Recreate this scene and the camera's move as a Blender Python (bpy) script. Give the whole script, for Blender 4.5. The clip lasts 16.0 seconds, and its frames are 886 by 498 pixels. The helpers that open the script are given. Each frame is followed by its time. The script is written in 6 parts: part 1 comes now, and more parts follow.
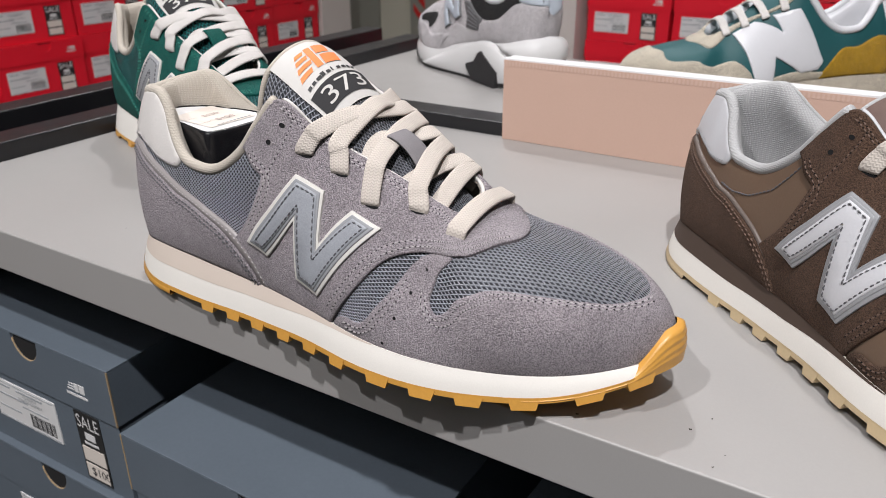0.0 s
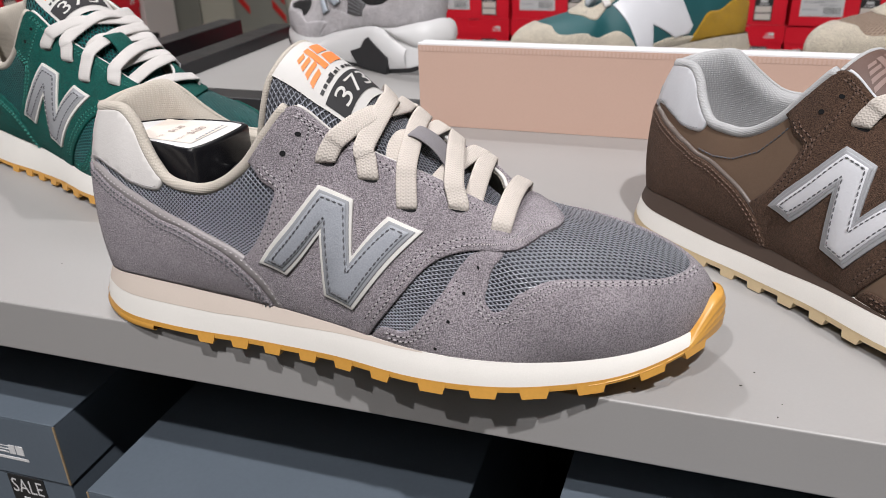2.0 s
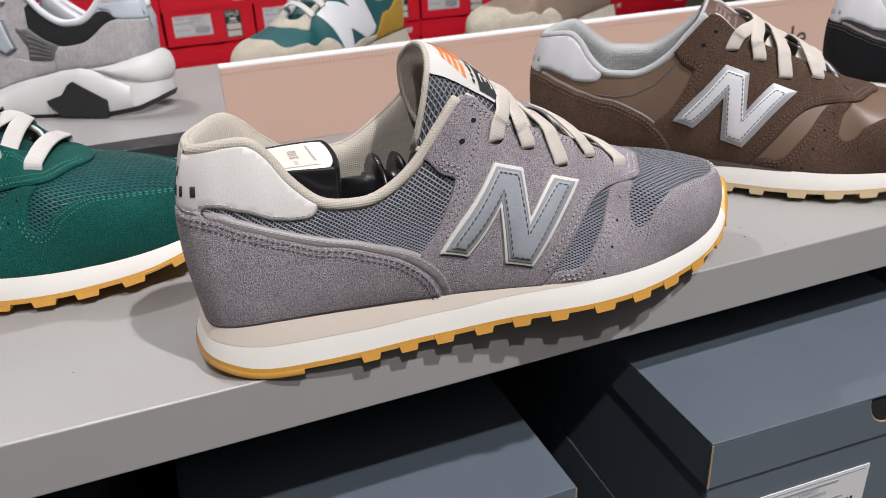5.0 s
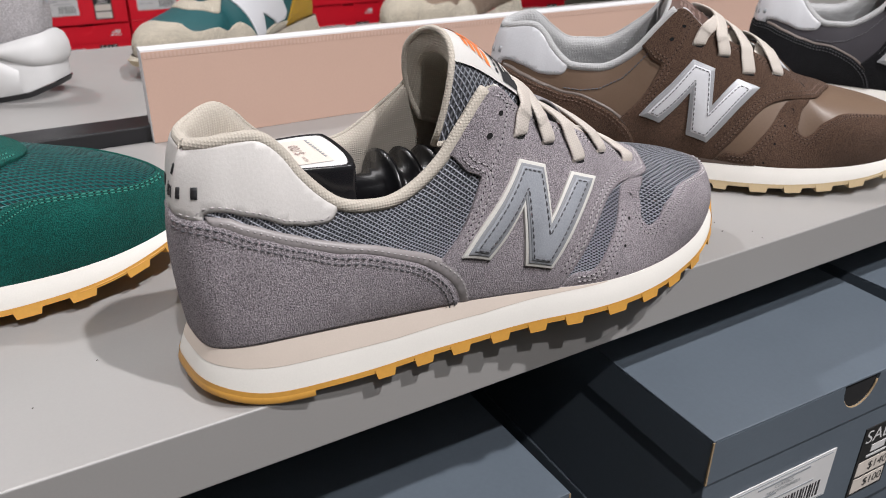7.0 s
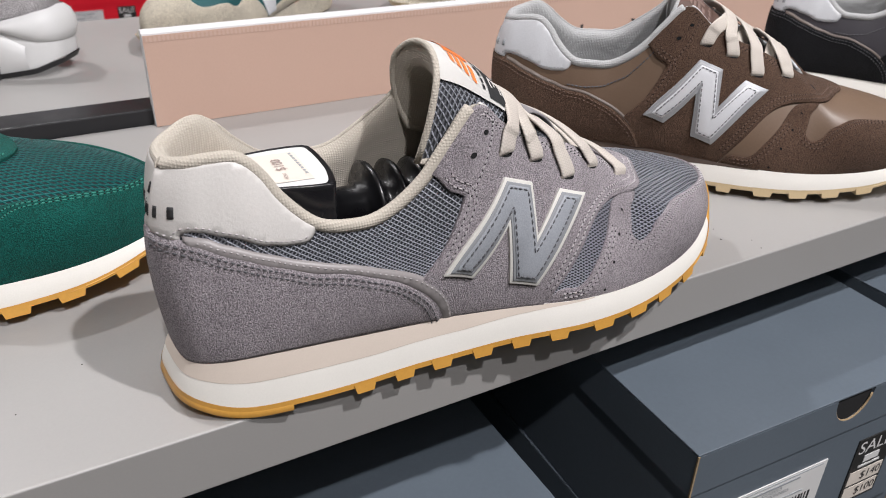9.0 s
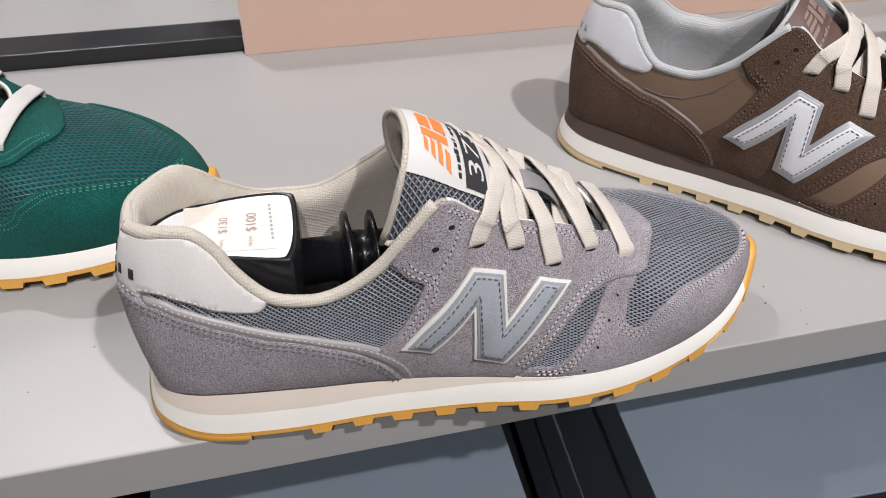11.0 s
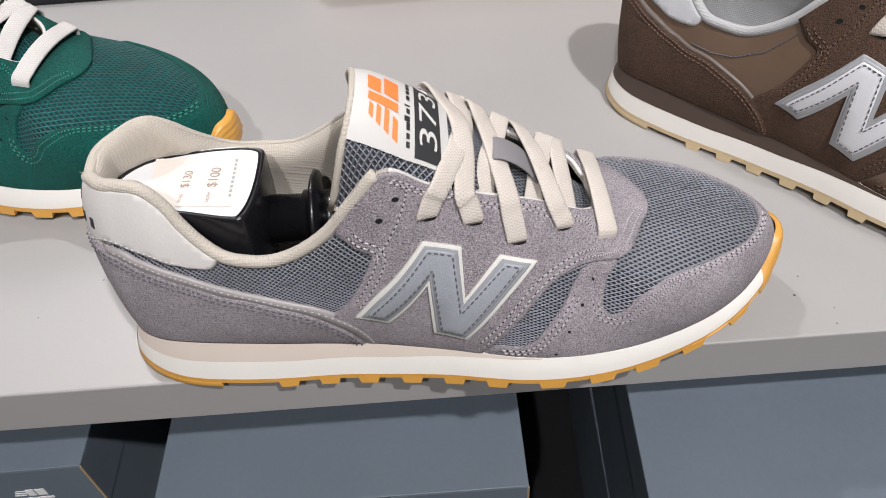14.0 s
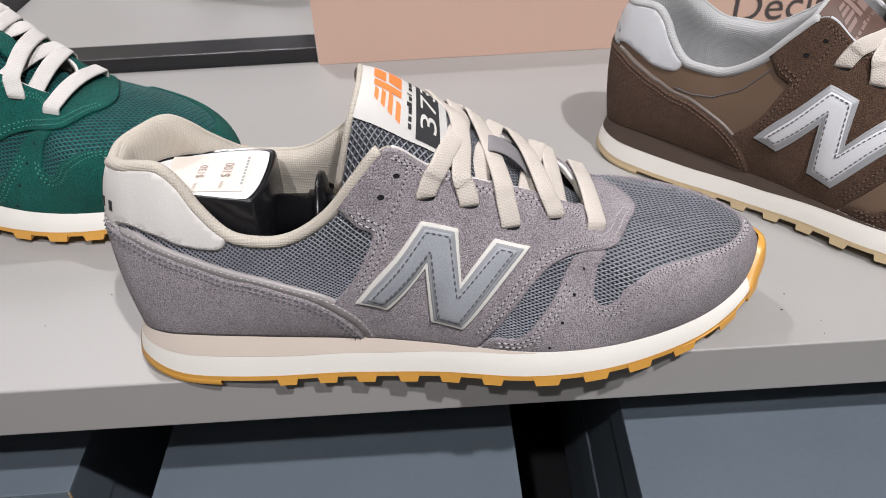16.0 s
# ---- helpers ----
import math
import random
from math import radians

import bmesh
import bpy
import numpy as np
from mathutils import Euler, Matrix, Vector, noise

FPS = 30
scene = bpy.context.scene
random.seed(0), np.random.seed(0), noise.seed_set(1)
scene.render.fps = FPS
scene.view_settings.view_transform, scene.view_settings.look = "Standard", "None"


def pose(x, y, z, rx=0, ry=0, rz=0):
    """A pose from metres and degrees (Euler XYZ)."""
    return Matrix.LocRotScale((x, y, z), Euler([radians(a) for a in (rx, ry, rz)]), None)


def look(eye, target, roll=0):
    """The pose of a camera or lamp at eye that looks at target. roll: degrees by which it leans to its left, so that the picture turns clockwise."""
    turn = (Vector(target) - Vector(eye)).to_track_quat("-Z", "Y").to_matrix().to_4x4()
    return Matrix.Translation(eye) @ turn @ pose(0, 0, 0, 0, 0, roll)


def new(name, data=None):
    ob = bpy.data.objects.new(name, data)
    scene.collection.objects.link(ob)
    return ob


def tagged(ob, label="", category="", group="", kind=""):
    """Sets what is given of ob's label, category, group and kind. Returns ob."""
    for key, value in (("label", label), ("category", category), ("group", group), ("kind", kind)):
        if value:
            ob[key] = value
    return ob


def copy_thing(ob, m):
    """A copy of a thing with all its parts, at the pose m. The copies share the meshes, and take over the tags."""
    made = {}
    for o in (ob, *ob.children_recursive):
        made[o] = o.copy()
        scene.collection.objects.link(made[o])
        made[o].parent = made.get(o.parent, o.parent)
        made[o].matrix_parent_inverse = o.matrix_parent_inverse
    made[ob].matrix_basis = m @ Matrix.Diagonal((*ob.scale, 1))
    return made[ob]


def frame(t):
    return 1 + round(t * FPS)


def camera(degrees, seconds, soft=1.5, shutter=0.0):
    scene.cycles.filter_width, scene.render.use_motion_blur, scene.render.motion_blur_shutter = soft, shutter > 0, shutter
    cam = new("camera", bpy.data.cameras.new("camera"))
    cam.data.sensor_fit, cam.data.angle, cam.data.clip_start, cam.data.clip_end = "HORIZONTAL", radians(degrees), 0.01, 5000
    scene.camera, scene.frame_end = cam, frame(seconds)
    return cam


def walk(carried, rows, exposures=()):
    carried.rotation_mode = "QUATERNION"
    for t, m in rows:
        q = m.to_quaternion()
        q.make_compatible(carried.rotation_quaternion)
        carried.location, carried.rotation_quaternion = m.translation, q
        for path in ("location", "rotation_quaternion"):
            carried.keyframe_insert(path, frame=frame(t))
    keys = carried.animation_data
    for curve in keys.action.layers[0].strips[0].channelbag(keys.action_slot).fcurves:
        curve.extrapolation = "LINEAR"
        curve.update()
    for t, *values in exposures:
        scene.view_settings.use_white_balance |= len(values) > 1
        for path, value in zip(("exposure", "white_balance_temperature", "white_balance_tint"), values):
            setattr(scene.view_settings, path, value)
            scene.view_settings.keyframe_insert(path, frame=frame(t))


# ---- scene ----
cam = camera(60.1, 16.0, 0.75)
# a small phone lens focused on the grey shoe
cam.data.dof.use_dof, cam.data.dof.focus_distance, cam.data.dof.aperture_fstop = True, 0.355, 20.0
PATH = [
    (0.0, 0.2062, -0.2346, 0.8896, 65.77, 0.33, 31.61),
    (0.5, 0.2023, -0.2371, 0.8893, 65.46, 0.64, 30.26),
    (1.0, 0.1898, -0.241, 0.8894, 65.03, 1.06, 27.68),
    (1.5, 0.1631, -0.2479, 0.8906, 64.53, 1.32, 23.41),
    (2.0, 0.1265, -0.2602, 0.8937, 64.19, 1.61, 17.67),
    (2.5, 0.0801, -0.2771, 0.8966, 64.07, 1.88, 10.66),
    (3.0, 0.0341, -0.2975, 0.9, 64.15, 2.39, 3.19),
    (3.5, -0.0174, -0.3106, 0.9003, 64.32, 3.05, -4.18),
    (4.0, -0.0688, -0.3121, 0.8997, 64.46, 3.54, -10.99),
    (6.5, -0.1898, -0.2494, 0.8924, 63.82, -0.03, -29.46),
    (7.0, -0.1916, -0.2421, 0.8909, 63.61, -0.53, -30.76),
    (7.5, -0.191, -0.2389, 0.8894, 63.45, -0.67, -31.57),
    (8.0, -0.1901, -0.2385, 0.8887, 63.2, -0.67, -31.64),
    (10.5, -0.1065, -0.2309, 0.9733, 51.78, -1.75, -17.6),
    (11.0, -0.0772, -0.2085, 0.9883, 48.04, -1.36, -13.42),
    (11.5, -0.0456, -0.1914, 0.9985, 45.06, -0.66, -9.81),
    (12.0, -0.0214, -0.1847, 0.9972, 42.96, 0.38, -6.92),
    (12.5, -0.0078, -0.1887, 0.9981, 41.89, 1.36, -4.95),
    (13.0, -0.0052, -0.1932, 0.999, 41.58, 2.15, -3.77),
    (13.5, -0.0033, -0.1937, 0.9949, 41.84, 2.68, -3.27),
    (14.0, -0.0033, -0.1971, 0.9903, 42.7, 2.98, -3.05),
    (14.5, 0.0002, -0.2041, 0.9818, 44.33, 3.09, -2.95),
    (15.0, -0.0027, -0.2141, 0.9739, 46.64, 3.01, -2.84),
    (15.5, -0.0013, -0.227, 0.9671, 49.62, 2.75, -2.7),
    (16.0, -0.006, -0.2483, 0.9566, 52.84, 2.42, -2.45),
]
walk(cam, [(t, pose(x, y, z, rx, ry, rz)) for t, x, y, z, rx, ry, rz in PATH])

# ---- light: small warm-white shop spots, plus unseen wide fill lamps added under the ceiling ----
world = bpy.data.worlds.new("world")
scene.world = world
world.use_nodes = True
world.node_tree.nodes["Background"].inputs[0].default_value = (1.0, 0.98, 0.96, 1)
world.node_tree.nodes["Background"].inputs[1].default_value = 0.004


def spot(name, eye, target, power, size=0.032, angle=75, colour=(1.0, 0.972, 0.985)):
    lamp = bpy.data.lights.new(name, "SPOT")
    lamp.energy, lamp.shadow_soft_size, lamp.spot_size, lamp.spot_blend, lamp.color = power, size, radians(angle), 0.7, colour
    ob = new(name, lamp)
    ob.matrix_world = look(eye, target)
    return ob


def fill_lamp(name, x, y, w, d, power, colour=(1.0, 0.975, 0.995)):
    lamp = bpy.data.lights.new(name, "AREA")
    lamp.shape, lamp.size, lamp.size_y, lamp.energy, lamp.color = "RECTANGLE", w, d, power, colour
    ob = new(name, lamp)
    ob.location = (x, y, 2.97)
    return ob


spot("spot_lamp_back", (-0.62, 1.20, 2.75), (0.0, 0.1, 0.7), 71)
spot("spot_lamp_front", (0.64, -1.02, 2.75), (0.0, 0.1, 0.7), 212)
spot("spot_lamp_side", (-0.32, -1.40, 2.75), (0.0, 0.1, 0.7), 128)
# soft fill, added and out of view; the last one brightens the far wall
fill_lamp("fill_lamp_front", 0.0, -2.4, 3.4, 1.2, 9)
fill_lamp("fill_lamp_back", -0.2, 1.4, 3.4, 0.6, 10)
fill_lamp("fill_lamp_wall", -1.6, 2.0, 1.6, 0.5, 21)

# ---- materials ----
def nodes_of(name):
    m = bpy.data.materials.new(name)
    m.use_nodes = True
    return m, m.node_tree, m.node_tree.nodes["Principled BSDF"]


def wire(tree, a, b):
    tree.links.new(a, b)


def node(tree, kind, **values):
    n = tree.nodes.new(kind)
    for k, v in values.items():
        n.inputs[k].default_value = v
    return n


def math_node(tree, op, a, b=None):
    n = tree.nodes.new("ShaderNodeMath")
    n.operation = op
    for i, x in enumerate((a, b)):
        if x is None:
            continue
        if isinstance(x, (int, float)):
            n.inputs[i].default_value = x
        else:
            tree.links.new(x, n.inputs[i])
    return n.outputs[0]


def mix_colour(tree, fac, a, b):
    n = tree.nodes.new("ShaderNodeMix")
    n.data_type = "RGBA"
    for sock, x in ((n.inputs[0], fac), (n.inputs[6], a), (n.inputs[7], b)):
        if isinstance(x, (int, float)):
            sock.default_value = x
        elif isinstance(x, tuple):
            sock.default_value = (*x, 1)
        else:
            tree.links.new(x, sock)
    return n.outputs[2]


def noisy(tree, scale, detail=4.0, rough=0.6):
    co = tree.nodes.new("ShaderNodeTexCoord")
    n = node(tree, "ShaderNodeTexNoise", Scale=scale, Detail=detail, Roughness=rough)
    wire(tree, co.outputs["Object"], n.inputs["Vector"])
    return n.outputs[0]


def bump(tree, bsdf, height, strength=0.3, distance=0.0005):
    b = node(tree, "ShaderNodeBump", Strength=strength, Distance=distance)
    wire(tree, height, b.inputs["Height"])
    wire(tree, b.outputs[0], bsdf.inputs["Normal"])
    return b


def span(tree, x, lo, hi, a=0.0, b=1.0):
    n = tree.nodes.new("ShaderNodeMapRange")
    for i, v in ((1, lo), (2, hi), (3, a), (4, b)):
        n.inputs[i].default_value = v
    wire(tree, x, n.inputs[0])
    return n.outputs[0]


def shade(c, k):
    return tuple(min(1.0, v * k) for v in c)


def plain(name, colour, rough=0.5, grain=300.0, amount=0.12, bumps=0.15, metal=0.0, large=25.0, dist=0.0003, coat=0.0):
    """A surface with fine grain and slow blotches in its colour."""
    m, t, b = nodes_of(name)
    fine, slow = noisy(t, grain), noisy(t, large, 3)
    both = math_node(t, "ADD", math_node(t, "MULTIPLY", fine, 0.5), math_node(t, "MULTIPLY", slow, 0.5))
    wire(t, mix_colour(t, span(t, both, 0.3, 0.7), shade(colour, 1 - amount), shade(colour, 1 + amount)), b.inputs["Base Color"])
    wire(t, span(t, slow, 0.3, 0.7, rough - 0.05, min(1, rough + 0.08)), b.inputs["Roughness"])
    b.inputs["Metallic"].default_value = metal
    b.inputs["Coat Weight"].default_value = coat
    if bumps:
        bump(t, b, fine, bumps, dist)
    return m


def suede(name, colour, nap=0.25):
    """Napped leather: curled fibres with dark pores between them and slow brushed patches."""
    m, t, b = nodes_of(name)
    fine, mid, slow = noisy(t, 3200, 2, 0.6), noisy(t, 1600, 2, 0.6), noisy(t, 60, 4)
    c = mix_colour(t, span(t, slow, 0.32, 0.68), shade(colour, 0.86), shade(colour, 1.12))
    c = mix_colour(t, span(t, mid, 0.36, 0.52, 0.75, 0.0), c, shade(colour, 0.34))
    c = mix_colour(t, span(t, mid, 0.52, 0.72, 0.0, 0.60), c, shade(colour, 1.70))
    wire(t, c, b.inputs["Base Color"])
    b.inputs["Roughness"].default_value = 0.92
    b.inputs["Specular IOR Level"].default_value = 0.2
    b.inputs["Sheen Weight"].default_value = nap
    b.inputs["Sheen Roughness"].default_value = 0.5
    h = math_node(t, "ADD", math_node(t, "MULTIPLY", fine, 0.35), mid)
    bump(t, b, h, 1.0, 0.0012)
    return m


def mesh_fabric(name, thread, gap, cell=0.0030, shine=0.5, sheen=0.02, girth=0.056):
    """Open diamond knit: raised threads over a darker ground, wrapped round the shoe's long axis."""
    m, t, b = nodes_of(name)
    co = t.nodes.new("ShaderNodeTexCoord")
    wob = node(t, "ShaderNodeTexNoise", Scale=90.0, Detail=2.0)
    wire(t, co.outputs["Object"], wob.inputs["Vector"])
    sep = t.nodes.new("ShaderNodeSeparateXYZ")
    wire(t, co.outputs["Object"], sep.inputs[0])
    turn = math_node(t, "ARCTAN2", math_node(t, "SUBTRACT", sep.outputs[1], 0.003), math_node(t, "SUBTRACT", sep.outputs[2], 0.022))
    reach = span(t, sep.outputs[0], 0.12, 0.27, girth * 1.22 * math.pi / cell, girth * 0.55 * math.pi / cell)
    w = math_node(t, "MULTIPLY", turn, reach)
    # the knit is pulled wider towards the toe
    pull = math_node(t, "SUBTRACT", 1.60, math_node(t, "MULTIPLY", sep.outputs[0], 1.75))
    u = math_node(t, "MULTIPLY", math_node(t, "MULTIPLY", sep.outputs[0], pull), math.pi / cell * 0.56)
    j = math_node(t, "MULTIPLY", wob.outputs[0], 1.4)
    a = math_node(t, "ABSOLUTE", math_node(t, "SINE", math_node(t, "ADD", math_node(t, "ADD", u, w), j)))
    c = math_node(t, "ABSOLUTE", math_node(t, "SINE", math_node(t, "ADD", math_node(t, "SUBTRACT", u, w), j)))
    h = math_node(t, "SUBTRACT", 1.0, math_node(t, "MINIMUM", a, c))
    hole = span(t, h, 0.30, 0.56)
    slow, tiny = noisy(t, 40, 3), noisy(t, 2400, 2)
    tc = mix_colour(t, span(t, slow, 0.3, 0.7), shade(thread, 0.85), shade(thread, 1.15))
    tc = mix_colour(t, span(t, tiny, 0.35, 0.65, 0.0, 0.5), tc, shade(thread, 0.55))
    wire(t, mix_colour(t, hole, gap, tc), b.inputs["Base Color"])
    wire(t, span(t, hole, 0, 1, 0.85, 1 - shine), b.inputs["Roughness"])
    b.inputs["Sheen Weight"].default_value = sheen
    bump(t, b, span(t, h, 0.30, 0.98), 1.0, 0.0012)
    return m


def knit(name, colour, cell=0.0012, depth=0.6):
    """Close warp-knit lining with small dimples."""
    m, t, b = nodes_of(name)
    co = t.nodes.new("ShaderNodeTexCoord")
    v = node(t, "ShaderNodeTexVoronoi", Scale=1.0 / cell, Randomness=0.12)
    wire(t, co.outputs["Object"], v.inputs["Vector"])
    slow = noisy(t, 30, 3)
    d = span(t, v.outputs["Distance"], 0.1, 0.6)
    c = mix_colour(t, span(t, slow, 0.3, 0.7), shade(colour, 0.9), shade(colour, 1.06))
    wire(t, mix_colour(t, math_node(t, "MULTIPLY", d, 0.5), c, shade(colour, 0.72)), b.inputs["Base Color"])
    b.inputs["Roughness"].default_value = 0.9
    b.inputs["Specular IOR Level"].default_value = 0.2
    b.inputs["Sheen Weight"].default_value = 0.1
    bump(t, b, math_node(t, "SUBTRACT", 1.0, d), depth, 0.0005)
    return m


def braid(name, colour):
    """Flat woven cotton lace; the weave runs along the ribbon's own map."""
    m, t, b = nodes_of(name)
    uv = t.nodes.new("ShaderNodeUVMap")
    sep = t.nodes.new("ShaderNodeSeparateXYZ")
    wire(t, uv.outputs[0], sep.inputs[0])
    u = math_node(t, "MULTIPLY", sep.outputs[0], math.pi / 0.0013)
    zig = math_node(t, "MULTIPLY", math_node(t, "PINGPONG", sep.outputs[1], 0.125), math.pi * 5.0)
    a = math_node(t, "ABSOLUTE", math_node(t, "SINE", math_node(t, "ADD", u, zig)))
    c = math_node(t, "ABSOLUTE", math_node(t, "SINE", math_node(t, "MULTIPLY", sep.outputs[1], math.pi * 8)))
    h = math_node(t, "ADD", math_node(t, "MULTIPLY", a, 0.7), math_node(t, "MULTIPLY", c, 0.3))
    slow = noisy(t, 90, 3)
    base = mix_colour(t, span(t, slow, 0.3, 0.7), shade(colour, 0.92), shade(colour, 1.05))
    wire(t, mix_colour(t, span(t, h, 0.1, 0.7), shade(colour, 0.79), base), b.inputs["Base Color"])
    b.inputs["Roughness"].default_value = 0.9
    b.inputs["Specular IOR Level"].default_value = 0.2
    bump(t, b, h, 0.6, 0.0004)
    return m


